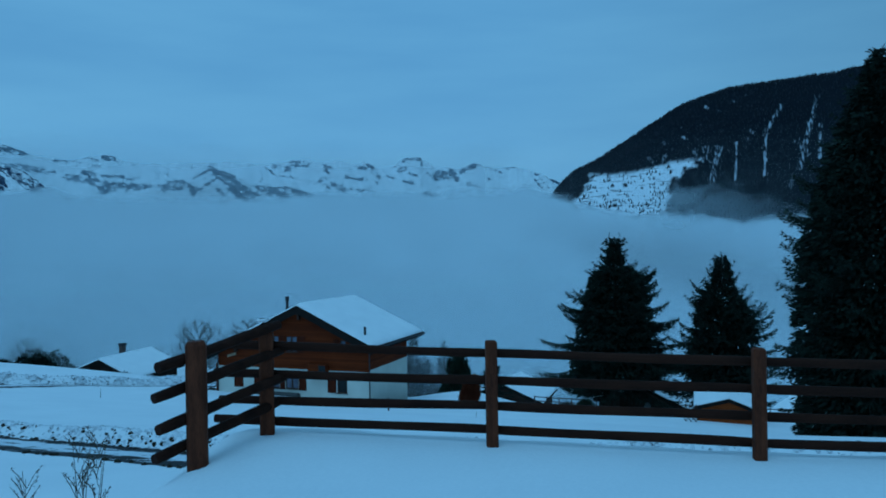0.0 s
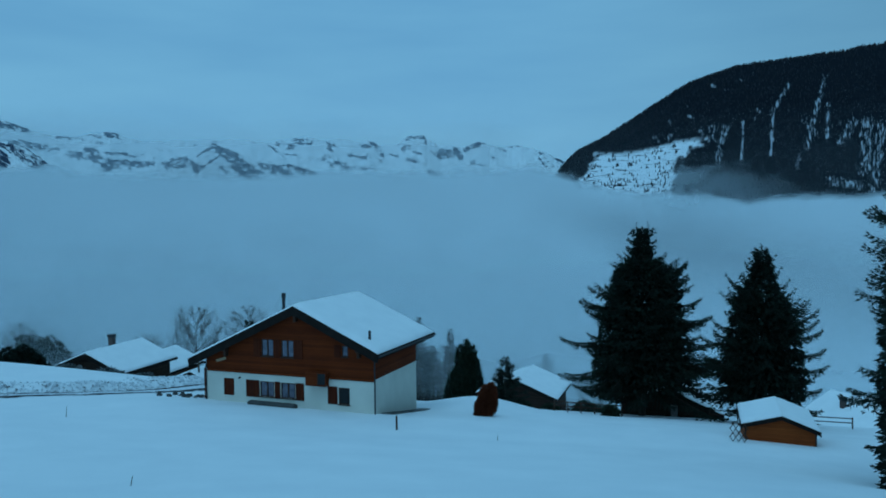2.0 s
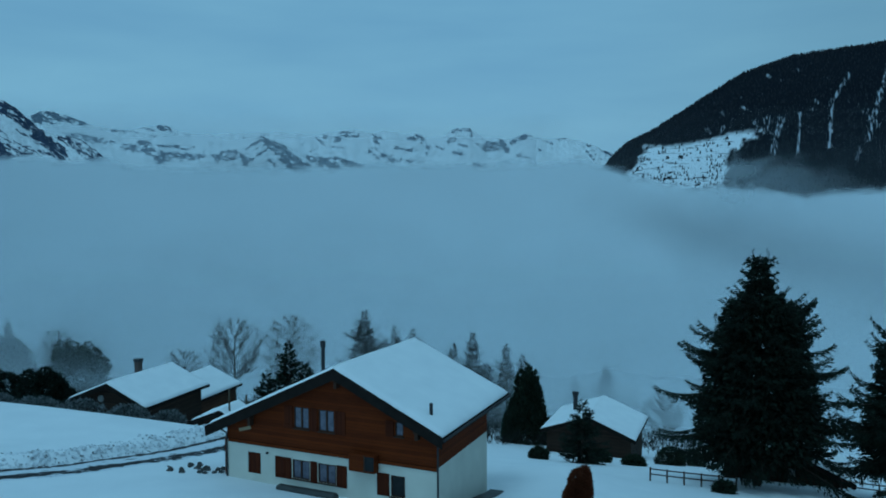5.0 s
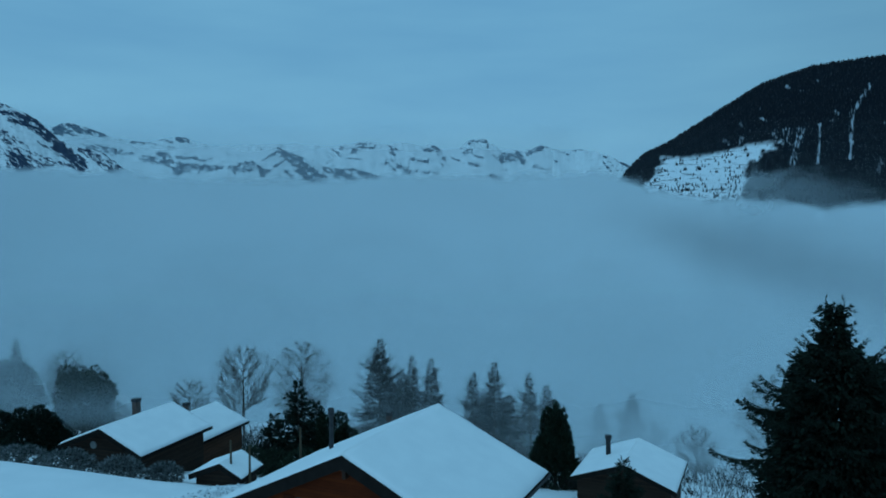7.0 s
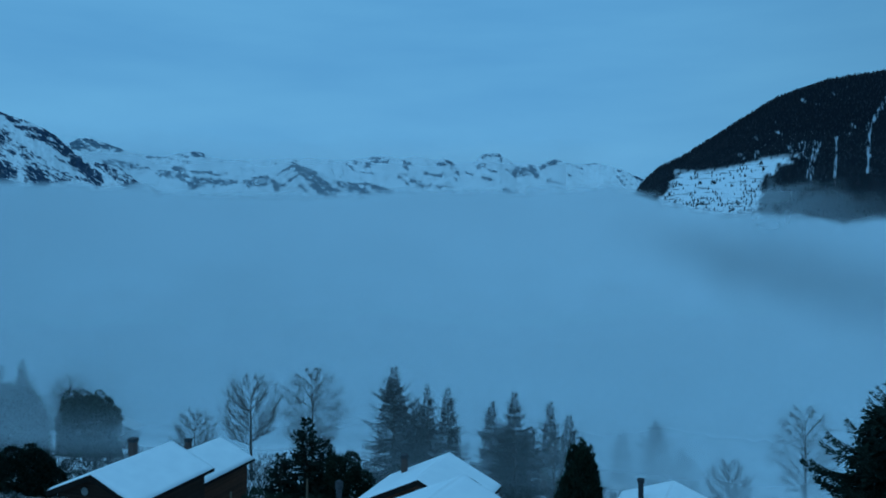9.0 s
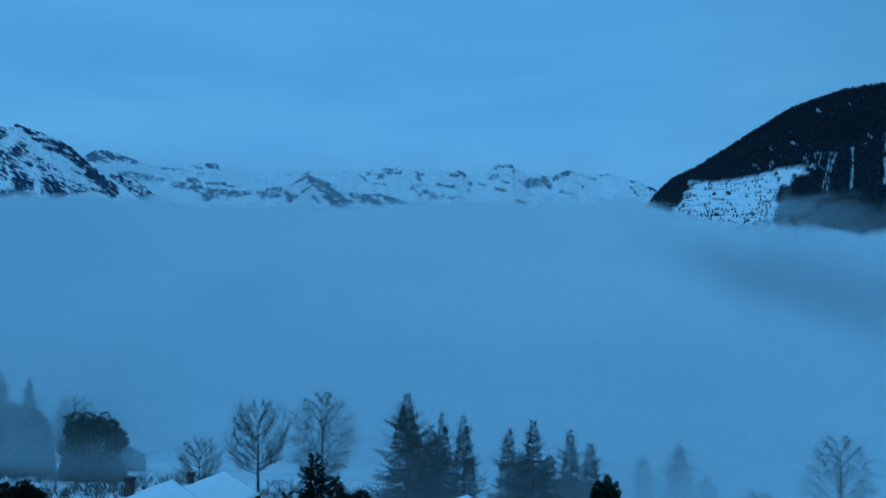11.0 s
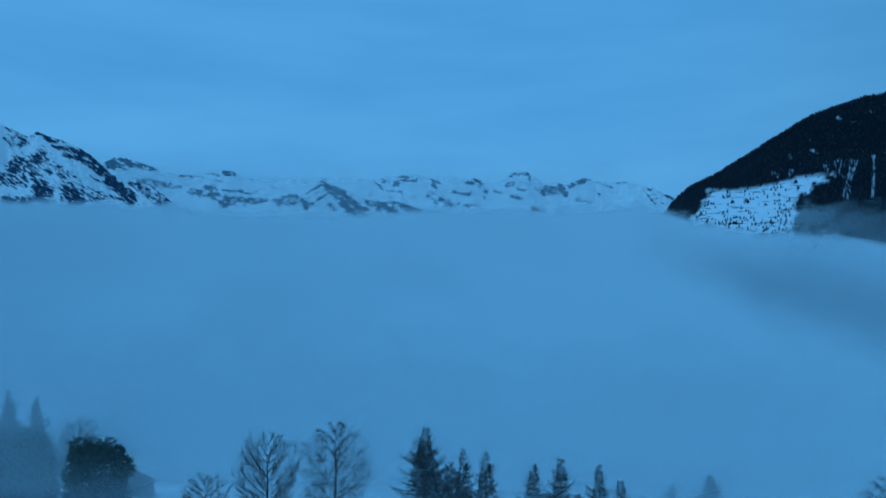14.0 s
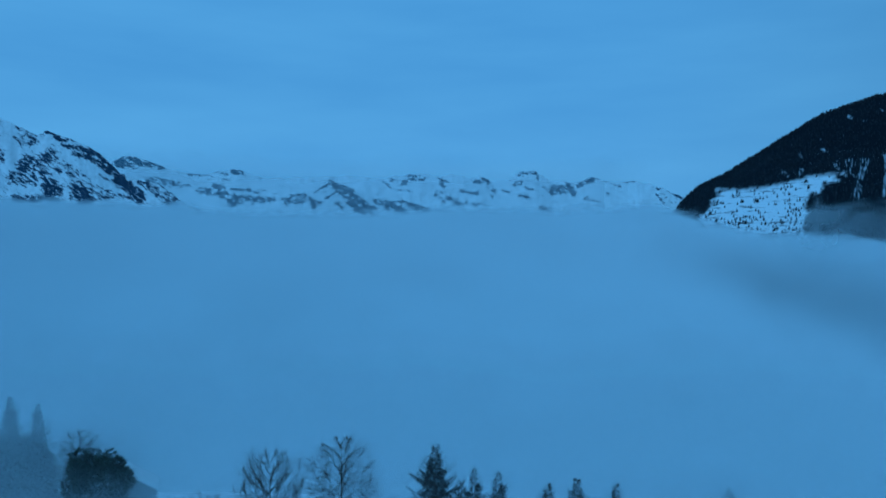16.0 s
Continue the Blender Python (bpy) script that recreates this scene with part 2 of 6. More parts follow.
def road_material():
    """Packed snow with dark wet wheel strips along the road's edges (UV: x along in metres, y across 0..1)."""
    m, nt, b = nodes_of("snowy_road")
    N, L = nt.nodes.new, nt.links.new
    uv = N("ShaderNodeUVMap")
    sp = N("ShaderNodeSeparateXYZ")
    L(uv.outputs["UV"], sp.inputs["Vector"])
    mp = N("ShaderNodeMapping")
    mp.inputs["Scale"].default_value = (0.45, 2.6, 1)
    L(uv.outputs["UV"], mp.inputs["Vector"])
    n = N("ShaderNodeTexNoise")
    n.inputs["Scale"].default_value, n.inputs["Detail"].default_value, n.inputs["Roughness"].default_value = 2.0, 8, 0.68
    L(mp.outputs["Vector"], n.inputs["Vector"])
    wr = N("ShaderNodeValToRGB")
    e = wr.color_ramp.elements
    e[0].position, e[0].color = 0.0, (0.1, 0.1, 0.1, 1)
    e[1].position, e[1].color = 1.0, (0.62, 0.62, 0.62, 1)
    for p, v in ((0.06, 0.2), (0.14, 0.42), (0.22, 0.66), (0.36, 0.68), (0.5, 0.25), (0.76, 0.2), (0.86, 0.72), (0.96, 0.8)):
        el = e.new(p)
        el.color = (v, v, v, 1)
    L(sp.outputs["Y"], wr.inputs["Fac"])
    sw = N("ShaderNodeMath")
    sw.operation, sw.inputs[1].default_value, sw.inputs[2].default_value = "MULTIPLY_ADD", 2.4, -0.7
    L(n.outputs["Fac"], sw.inputs[0])
    ad = N("ShaderNodeMath")
    ad.operation = "ADD"
    L(wr.outputs["Color"], ad.inputs[0])
    L(sw.outputs[0], ad.inputs[1])
    r = N("ShaderNodeValToRGB")
    r.color_ramp.elements[0].position, r.color_ramp.elements[1].position = 0.88, 1.0
    r.color_ramp.elements[0].color, r.color_ramp.elements[1].color = (0.72, 0.74, 0.78, 1), (0.03, 0.03, 0.032, 1)
    L(ad.outputs[0], r.inputs["Fac"])
    L(r.outputs["Color"], b.inputs["Base Color"])
    b.inputs["Roughness"].default_value = 0.85
    b.inputs["Specular IOR Level"].default_value = 0.12
    bp = N("ShaderNodeBump")
    bp.inputs["Strength"].default_value, bp.inputs["Distance"].default_value = 0.5, 0.03
    L(n.outputs["Fac"], bp.inputs["Height"])
    L(bp.outputs["Normal"], b.inputs["Normal"])
    return m


ROAD = road_material()


def mountain_material(name, rock, snow, lo, hi, turn, scale, stretch):
    """Snow and bare rock in slanting bands, with rock where the flank is marked as steep (attributes band, steep)."""
    m, nt, b = nodes_of(name)
    N, L = nt.nodes.new, nt.links.new
    at = N("ShaderNodeAttribute")
    at.attribute_name = "band"
    st = N("ShaderNodeAttribute")
    st.attribute_name = "steep"
    mp = N("ShaderNodeMapping")
    mp.inputs["Rotation"].default_value = (0, 0, radians(turn))
    L(at.outputs["Vector"], mp.inputs["Vector"])
    mp2 = N("ShaderNodeMapping")
    mp2.inputs["Scale"].default_value = stretch
    L(mp.outputs["Vector"], mp2.inputs["Vector"])
    n, k = N("ShaderNodeTexNoise"), N("ShaderNodeTexNoise")
    n.inputs["Scale"].default_value, n.inputs["Detail"].default_value, n.inputs["Roughness"].default_value = scale, 10, 0.68
    n.inputs["Distortion"].default_value = 0.6
    k.inputs["Scale"].default_value, k.inputs["Detail"].default_value = scale * 0.22, 2
    L(mp2.outputs["Vector"], n.inputs["Vector"])
    L(at.outputs["Vector"], k.inputs["Vector"])
    ad = N("ShaderNodeMath")
    ad.operation, ad.inputs[1].default_value = "MULTIPLY_ADD", 0.45
    L(k.outputs["Fac"], ad.inputs[0])
    crisp = N("ShaderNodeMath")
    crisp.operation, crisp.inputs[1].default_value, crisp.inputs[2].default_value = "MULTIPLY_ADD", 1.7, -0.35
    L(n.outputs["Fac"], crisp.inputs[0])
    L(crisp.outputs[0], ad.inputs[2])
    ad2 = N("ShaderNodeMath")
    ad2.operation = "SUBTRACT"
    L(ad.outputs[0], ad2.inputs[0])
    L(st.outputs["Fac"], ad2.inputs[1])
    mr = N("ShaderNodeMapRange")
    mr.inputs["From Min"].default_value, mr.inputs["From Max"].default_value = lo, hi
    L(ad2.outputs[0], mr.inputs["Value"])
    r = N("ShaderNodeValToRGB")
    r.color_ramp.elements[0].color, r.color_ramp.elements[1].color = (0, 0, 0, 1), (1, 1, 1, 1)
    L(mr.outputs["Result"], r.inputs["Fac"])
    tone, drift = N("ShaderNodeTexNoise"), N("ShaderNodeTexNoise")
    tone.inputs["Scale"].default_value, tone.inputs["Detail"].default_value = scale * 2.2, 6
    drift.inputs["Scale"].default_value, drift.inputs["Detail"].default_value = scale * 0.8, 4
    L(mp2.outputs["Vector"], tone.inputs["Vector"])
    L(mp.outputs["Vector"], drift.inputs["Vector"])
    rt_, sn_ = N("ShaderNodeValToRGB"), N("ShaderNodeValToRGB")
    for ramp, c0, c1 in ((rt_, rock, [min(1, q * 2.6) for q in rock]), (sn_, [q * 0.84 for q in snow], snow)):
        ramp.color_ramp.elements[0].position, ramp.color_ramp.elements[1].position = 0.35, 0.7
        ramp.color_ramp.elements[0].color, ramp.color_ramp.elements[1].color = (*c0, 1), (*c1, 1)
    L(tone.outputs["Fac"], rt_.inputs["Fac"])
    L(drift.outputs["Fac"], sn_.inputs["Fac"])
    both = N("ShaderNodeMix")
    both.data_type = "RGBA"
    L(r.outputs["Color"], both.inputs["Factor"])
    L(rt_.outputs["Color"], both.inputs["A"])
    L(sn_.outputs["Color"], both.inputs["B"])
    L(both.outputs["Result"], b.inputs["Base Color"])
    b.inputs["Roughness"].default_value = 0.9
    b.inputs["Specular IOR Level"].default_value = 0.1
    return m


def fog_material(name, tone, density, low, high, noise_scale, stretch, noise_amount=0.3, shade=0.0, shade_scale=0.0014):
    """A bank of fog: dense below the height low, gone above high (heights over the bank's own line), with a ragged upper edge."""
    m, nt, b = nodes_of(name)
    nt.nodes.remove(b)
    N, L = nt.nodes.new, nt.links.new
    out = nt.nodes["Material Output"]
    co = N("ShaderNodeTexCoord")
    over = N("ShaderNodeAttribute")
    over.attribute_name = "over"
    mp = N("ShaderNodeMapping")
    mp.inputs["Scale"].default_value = stretch
    L(co.outputs["Object"], mp.inputs["Vector"])
    n = N("ShaderNodeTexNoise")
    n.inputs["Scale"].default_value, n.inputs["Detail"].default_value, n.inputs["Roughness"].default_value = noise_scale, 5, 0.5
    L(mp.outputs["Vector"], n.inputs["Vector"])
    off = N("ShaderNodeMath")
    off.operation, off.inputs[1].default_value, off.inputs[2].default_value = "MULTIPLY_ADD", -2 * noise_amount * (high - low), noise_amount * (high - low)
    L(n.outputs["Fac"], off.inputs[0])
    zz = N("ShaderNodeMath")
    zz.operation = "ADD"
    L(over.outputs["Fac"], zz.inputs[0])
    L(off.outputs[0], zz.inputs[1])
    mr = N("ShaderNodeMapRange")
    mr.interpolation_type = "SMOOTHERSTEP"
    mr.inputs["From Min"].default_value, mr.inputs["From Max"].default_value = low, high
    mr.inputs["To Min"].default_value, mr.inputs["To Max"].default_value = density, 0.004
    L(zz.outputs[0], mr.inputs["Value"])
    thin = N("ShaderNodeAttribute")
    thin.attribute_name = "thin"
    veil = N("ShaderNodeMath")
    veil.operation = "MULTIPLY"
    keep = N("ShaderNodeMath")
    keep.operation, keep.inputs[0].default_value = "SUBTRACT", 1.0
    L(thin.outputs["Fac"], keep.inputs[1])
    L(keep.outputs[0], veil.inputs[0])
    L(mr.outputs["Result"], veil.inputs[1])
    sn = N("ShaderNodeTexNoise")
    sn.inputs["Scale"].default_value, sn.inputs["Detail"].default_value = shade_scale, 2.5
    L(mp.outputs["Vector"], sn.inputs["Vector"])
    col = N("ShaderNodeValToRGB")
    col.color_ramp.elements[0].position, col.color_ramp.elements[1].position = 0.32, 0.62
    col.color_ramp.elements[0].color = (tone[0] * (1 - shade), tone[1] * (1 - shade), tone[2] * (1 - shade), 1)
    col.color_ramp.elements[1].color = (*tone, 1)
    L(sn.outputs["Fac"], col.inputs["Fac"])
    d, tr, mix = N("ShaderNodeBsdfDiffuse"), N("ShaderNodeBsdfTransparent"), N("ShaderNodeMixShader")
    L(col.outputs["Color"], d.inputs["Color"])
    L(veil.outputs[0], mix.inputs["Fac"])
    L(tr.outputs["BSDF"], mix.inputs[1])
    L(d.outputs["BSDF"], mix.inputs[2])
    L(mix.outputs["Shader"], out.inputs["Surface"])
    return m


# ---------------------------------------------------------------- building helpers
def mesh_from(name, verts, faces, material, parent=None, smooth=False, label=""):
    me = bpy.data.meshes.new(name)
    me.from_pydata([tuple(v) for v in verts], [], [tuple(f) for f in faces])
    me.materials.append(material)
    if smooth:
        me.polygons.foreach_set("use_smooth", [True] * len(me.polygons))
    me.update()
    ob = new(name, me)
    if parent:
        ob.parent = parent
    if label:
        ob["label"] = label
    return ob


def part(name, bm, material, parent, label=""):
    bmesh.ops.recalc_face_normals(bm, faces=bm.faces)
    me = bpy.data.meshes.new(name)
    bm.to_mesh(me)
    bm.free()
    me.materials.append(material)
    ob = new(name, me)
    if parent:
        ob.parent = parent
    if label:
        ob["label"] = label
    return ob


def box(bm, x0, x1, y0, y1, z0, z1, bevel=0.0):
    vs = [bm.verts.new((x, y, z)) for z in (z0, z1) for y in (y0, y1) for x in (x0, x1)]
    fs = [bm.faces.new([vs[i] for i in q]) for q in ((0, 1, 3, 2), (4, 6, 7, 5), (0, 4, 5, 1), (2, 3, 7, 6), (0, 2, 6, 4), (1, 5, 7, 3))]
    if bevel:
        es = list({e for f in fs for e in f.edges})
        bmesh.ops.bevel(bm, geom=es, offset=bevel, segments=1, affect="EDGES", profile=0.5)
    return vs


def boxed(name, x0, x1, y0, y1, z0, z1, material, parent, bevel=0.01, label=""):
    bm = bmesh.new()
    box(bm, x0, x1, y0, y1, z0, z1, bevel)
    return part(name, bm, material, parent, label)


def prism(bm, section, y0, y1):
    """A solid with the section (points x, z) from y0 to y1."""
    a = [bm.verts.new((x, y0, z)) for x, z in section]
    b = [bm.verts.new((x, y1, z)) for x, z in section]
    n = len(a)
    bm.faces.new(a)
    bm.faces.new(b[::-1])
    for i in range(n):
        bm.faces.new((a[i], b[i], b[(i + 1) % n], a[(i + 1) % n]))


def tube(points, radii, sides=6, cap=True):
    """Vertices and faces of a round limb along points."""
    vs, fs = [], []
    pts = [Vector(p) for p in points]
    for i, p in enumerate(pts):
        d = (pts[min(i + 1, len(pts) - 1)] - pts[max(i - 1, 0)]).normalized()
        s = d.cross(Vector((0.13, 0.31, 0.94))).normalized()
        t = d.cross(s)
        for k in range(sides):
            a = 2 * math.pi * k / sides
            vs.append(p + (s * math.cos(a) + t * math.sin(a)) * radii[i])
    for i in range(len(pts) - 1):
        for k in range(sides):
            a, b = i * sides + k, i * sides + (k + 1) % sides
            fs.append((a, b, b + sides, a + sides))
    if cap:
        fs.append(tuple(range(sides))[::-1])
        fs.append(tuple(range((len(pts) - 1) * sides, len(pts) * sides)))
    return vs, fs


def thing(name, m, label, category, group="", kind=""):
    ob = new(name)
    ob.empty_display_size = 0.3
    ob.matrix_world = m
    return tagged(ob, label, category, group, kind)


# ---------------------------------------------------------------- ground
Y_STOPS = [-600, -30, 8.0, 12.5, 21.7, 47, 53, 60, 75, 105, 140, 200, 400, 1200, 5000]
Z_STOPS = [60, 0.4, -0.75, -1.55, -3.42, -8.45, -9.15, -10.4, -13.6, -22, -31, -45, -95, -430, -430]
ROAD_NEAR = [(-60, 33), (-40, 28), (-22, 24), (-13, 20.6), (-7, 16.4), (-3, 13.5), (0, 12.3), (5, 11.5), (12, 11.2), (30, 11.6)]
ROAD_FAR = [(-80, 40), (-55, 45), (-40, 48), (-31, 51), (-26.5, 55.5), (-24, 62), (-22, 69), (-21, 76), (-20, 86)]


def step(a, b, v):
    t = np.clip((v - a) / (b - a), 0, 1)
    return t * t * (3 - 2 * t)


def to_line(x, y, line):
    """Signed distance from a polyline (positive to the left of its way) for arrays x, y."""
    best = np.full(np.shape(x), 1e9)
    sign = np.ones(np.shape(x))
    for (ax, ay), (bx, by) in zip(line, line[1:]):
        dx, dy = bx - ax, by - ay
        t = np.clip(((x - ax) * dx + (y - ay) * dy) / (dx * dx + dy * dy), 0, 1)
        ex, ey = x - ax - t * dx, y - ay - t * dy
        d = np.hypot(ex, ey)
        near = d < best
        best = np.where(near, d, best)
        sign = np.where(near, np.where(dx * ey - dy * ex > 0, 1.0, -1.0), sign)
    return best * sign


def waves(x, y, s, seed):
    """Smooth unevenness from a few crossed waves."""
    r = random.Random(seed)
    z = np.zeros(np.shape(x))
    for _ in range(7):
        a, k, p = r.uniform(0, 6.28), r.uniform(0.6, 1.7) / s, r.uniform(0, 6.28)
        z = z + np.sin((x * math.cos(a) + y * math.sin(a)) * k + p) / 7
    return z


def base_height(x, y):
    x, y = np.asarray(x, float), np.asarray(y, float)
    z = np.interp(y, Y_STOPS, Z_STOPS) - 0.068 * (np.clip(x, -60, 60) + 4) * np.clip((y - 10) / 35, 0, 1)
    z = z + 1.6 * np.exp(-((x + 45) / 24) ** 2 - ((y - 73) / 7) ** 2)
    # terrace with the fence
    w = step(-3.9, -2.35, x) * (1 - step(0.0, 1.3, y - np.interp(x, (-2.4, -1.5, 0.5, 1.5, 3.3, 4.5, 9), (8.9, 8.8, 8.45, 8.25, 7.85, 7.65, 7.5)))) * step(-14, -6, y)
    z = z * (1 - w) + (-0.04 + 0.05 * np.exp(-((x + 1.8) / 1.2) ** 2 - ((y - 8.3) / 1.0) ** 2) - 0.012 * x) * w
    # uneven snow
    z = z + 0.10 * waves(x, y, 5.0, 3) * step(9, 14, y) * (1 - step(60, 120, y)) + 0.025 * waves(x, y, 1.2, 8) * (1 - step(12, 60, np.abs(y - 8)))
    # the valley side drops away under the fog
    r = np.hypot(x, y)
    z = np.where(y > 0, z - 0.85 * np.clip(r - 255, 0, 1200), z)
    # hollow under the near spruce, drift beside the chalet
    z = z - 1.5 * np.exp(-((x - 21.8) / 5.0) ** 2 - ((y - 36) / 6.0) ** 2)
    z = z + 1.05 * np.exp(-((x - 2.0) / 4.2) ** 2 - ((y - 66.5) / 4.5) ** 2)
    return z


def height(x, y):
    x, y = np.asarray(x, float), np.asarray(y, float)
    z = base_height(x, y)
    d = to_line(x, y, ROAD_NEAR)
    z = z - 0.16 * (1 - step(1.3, 1.7, np.abs(d)))
    rough = 1 + 0.8 * waves(x, y, 0.5, 21)
    z = z + 0.2 * rough * step(1.4, 1.9, d) * (1 - step(2.4, 4.2, d))
    d = to_line(x, y, ROAD_FAR)
    z = z - 0.1 * (1 - step(1.4, 1.9, np.abs(d)))
    rough = 1 + 0.7 * waves(x, y, 0.6, 22)
    z = z + 0.5 * rough * step(1.5, 2.3, d) * (1 - step(3.0, 5.2, d))
    return z


def spaced(stops):
    out = []
    for (a, b, s) in stops:
        out += list(np.arange(a, b, s))
    return np.array(out)


gx = spaced([(-4900, -800, 400), (-800, -200, 60), (-200, -70, 10), (-70, -30, 1.2), (-30, -16, 0.5), (-16, 8, 0.22), (8, 30, 0.7), (30, 90, 3), (90, 300, 20), (300, 5000, 300)])
gy = spaced([(-4900, -300, 300), (-300, -10, 20), (-10, 4, 1), (4, 27, 0.22), (27, 70, 0.6), (70, 130, 1.6), (130, 300, 8), (300, 900, 50), (900, 5000, 300)])
GX, GY = np.meshgrid(gx, gy)
GZ = height(GX, GY)
nx, ny = len(gx), len(gy)
quads = [(j * nx + i, j * nx + i + 1, (j + 1) * nx + i + 1, (j + 1) * nx + i) for j in range(ny - 1) for i in range(nx - 1)]
ground = mesh_from("ground", np.stack([GX.ravel(), GY.ravel(), GZ.ravel()], 1).tolist(), quads, SNOW, smooth=True)
tagged(ground, "smooth snow-covered hillside falling towards the valley", "snow", kind="structure")


def floor_at(x, y):
    return float(height(np.array([x]), np.array([y]))[0])


def ribbon(name, line, half, material, lift, label):
    """A strip along a line, laid on the ground, with UVs along and across."""
    pts = []
    for (ax, ay), (bx, by) in zip(line, line[1:]):
        n = max(2, int(math.hypot(bx - ax, by - ay) / 0.6))
        pts += [(ax + (bx - ax) * k / n, ay + (by - ay) * k / n) for k in range(n)]
    pts = np.array(pts)
    for _ in range(6):
        pts[1:-1] = (pts[:-2] + pts[1:-1] * 2 + pts[2:]) / 4
    d = np.gradient(pts, axis=0)
    d /= np.linalg.norm(d, axis=1)[:, None]
    side = np.stack([-d[:, 1], d[:, 0]], 1)
    cols = np.linspace(-half, half, 9)
    X = pts[:, None, 0] + side[:, None, 0] * cols
    Y = pts[:, None, 1] + side[:, None, 1] * cols
    Z = height(X, Y) + lift
    Z[:, 0] -= 0.06
    Z[:, -1] -= 0.06
    m, c = X.shape
    verts = np.stack([X.ravel(), Y.ravel(), Z.ravel()], 1).tolist()
    faces = [(i * c + k, i * c + k + 1, (i + 1) * c + k + 1, (i + 1) * c + k) for i in range(m - 1) for k in range(c - 1)]
    ob = mesh_from(name, verts, faces, material, smooth=True)
    layer = ob.data.uv_layers.new(name="UVMap")
    along = np.concatenate([[0], np.cumsum(np.linalg.norm(np.diff(pts, axis=0), axis=1))])
    for poly in ob.data.polygons:
        for li, vi in zip(poly.loop_indices, poly.vertices):
            layer.data[li].uv = (along[vi // c], (vi % c) / (c - 1))
    tagged(ob, label, "road", kind="structure")
    return ob


ribbon("road", ROAD_NEAR, 1.5, ROAD, 0.03, "ploughed lane of packed snow with dark wet wheel strips")
ribbon("road", ROAD_FAR, 1.6, ROAD, 0.03, "ploughed lane climbing past the chalet, snow and bare wet strips")


def lump(rnd, c, r):
    """A rough low-poly lump."""
    vs = []
    fs = []
    rings = 3
    seg = 6
    for i in range(rings):
        e = (i + 0.5) / rings * math.pi
        for k in range(seg):
            a = 2 * math.pi * (k + 0.5 * (i % 2)) / seg
            q = r * rnd.uniform(0.7, 1.15)
            vs.append((c[0] + q * math.sin(e) * math.cos(a), c[1] + q * math.sin(e) * math.sin(a), c[2] + 0.75 * q * math.cos(e)))
    for i in range(rings - 1):
        for k in range(seg):
            fs.append((i * seg + k, i * seg + (k + 1) % seg, (i + 1) * seg + (k + 1) % seg, (i + 1) * seg + k))
    fs.append(tuple(range(seg)))
    fs.append(tuple(range((rings - 1) * seg, rings * seg))[::-1])
    return vs, fs


def join(pieces):
    V, F = [], []
    for vs, fs in pieces:
        o = len(V)
        V += list(vs)
        F += [tuple(i + o for i in f) for f in fs]
    return V, F


def bank(name, line, d0, d1, count, x_range, size, seed, label, material):
    """Lumps of thrown-up snow along one side of a lane."""
    rnd = random.Random(seed)
    pieces = []
    while len(pieces) < count:
        k = rnd.randrange(len(line) - 1)
        (ax, ay), (bx, by) = line[k], line[k + 1]
        if rnd.random() > math.hypot(bx - ax, by - ay) / 30:
            continue
        t, d = rnd.random(), d0 + (d1 - d0) * rnd.random() ** 1.8
        ln = math.hypot(bx - ax, by - ay)
        x, y = ax + (bx - ax) * t - (by - ay) / ln * d, ay + (by - ay) * t + (bx - ax) / ln * d
        if not x_range[0] < x < x_range[1]:
            continue
        r = size * rnd.uniform(0.35, 1.0) ** 1.5
        pieces.append(lump(rnd, (x, y, floor_at(x, y) + r * 0.2), r))
    ob = mesh_from(name, *join(pieces), material)
    return tagged(ob, label, "snow", kind="stuff")


bank("snow_bank", ROAD_NEAR, 1.35, 3.3, 3000, (-32, 8), 0.075, 5, "lumpy dirty snow bank thrown up beside the lane", RUBBLE)
bank("earth_clods", ROAD_NEAR, 1.2, 1.9, 420, (-24, -1), 0.09, 15, "dark clods of earth and turf turned up by the plough", TURF)
bank("earth_clods", ROAD_NEAR, -1.8, -1.3, 120, (-24, -1), 0.08, 16, "dark clods of earth along the lane's lower edge", TURF)
bank("snow_bank", ROAD_FAR, 1.5, 3.4, 4000, (-75, -19), 0.14, 6, "lumpy dirty snow bank along the upper lane", RUBBLE)


# ---------------------------------------------------------------- mountains and fog
def fractal(x, y, z=0.0, octaves=6, h=0.9):
    return noise.fractal(Vector((x, y, z)), h, 2.0, octaves)


def crest(profile, az):
    a = [p[0] for p in profile]
    e = [p[1] for p in profile]
    return float(np.interp(az, a, e))


def rockiness(az, el, faces_, seed):
    """How bare the flank is: rock faces as bands (azimuth and elevation of both ends, half width, strength) with ragged rims."""
    a, e = np.array(az), np.array(el)
    rag = np.array([fractal(p * 2.2, q * 2.6, seed, 5) for p, q in zip(az, el)])
    out = np.zeros(len(a))
    for a0, e0, a1, e1, w, k in faces_:
        dx, dy = a1 - a0, e1 - e0
        t = np.clip(((a - a0) * dx + (e - e0) * dy) / (dx * dx + dy * dy), 0, 1)
        d = np.hypot(a - a0 - t * dx, e - e0 - t * dy) + 0.13 * rag * (0.4 + w * 2)
        out = np.maximum(out, k * np.clip(1.6 * (1.25 - d / w), 0, 1))
    return out


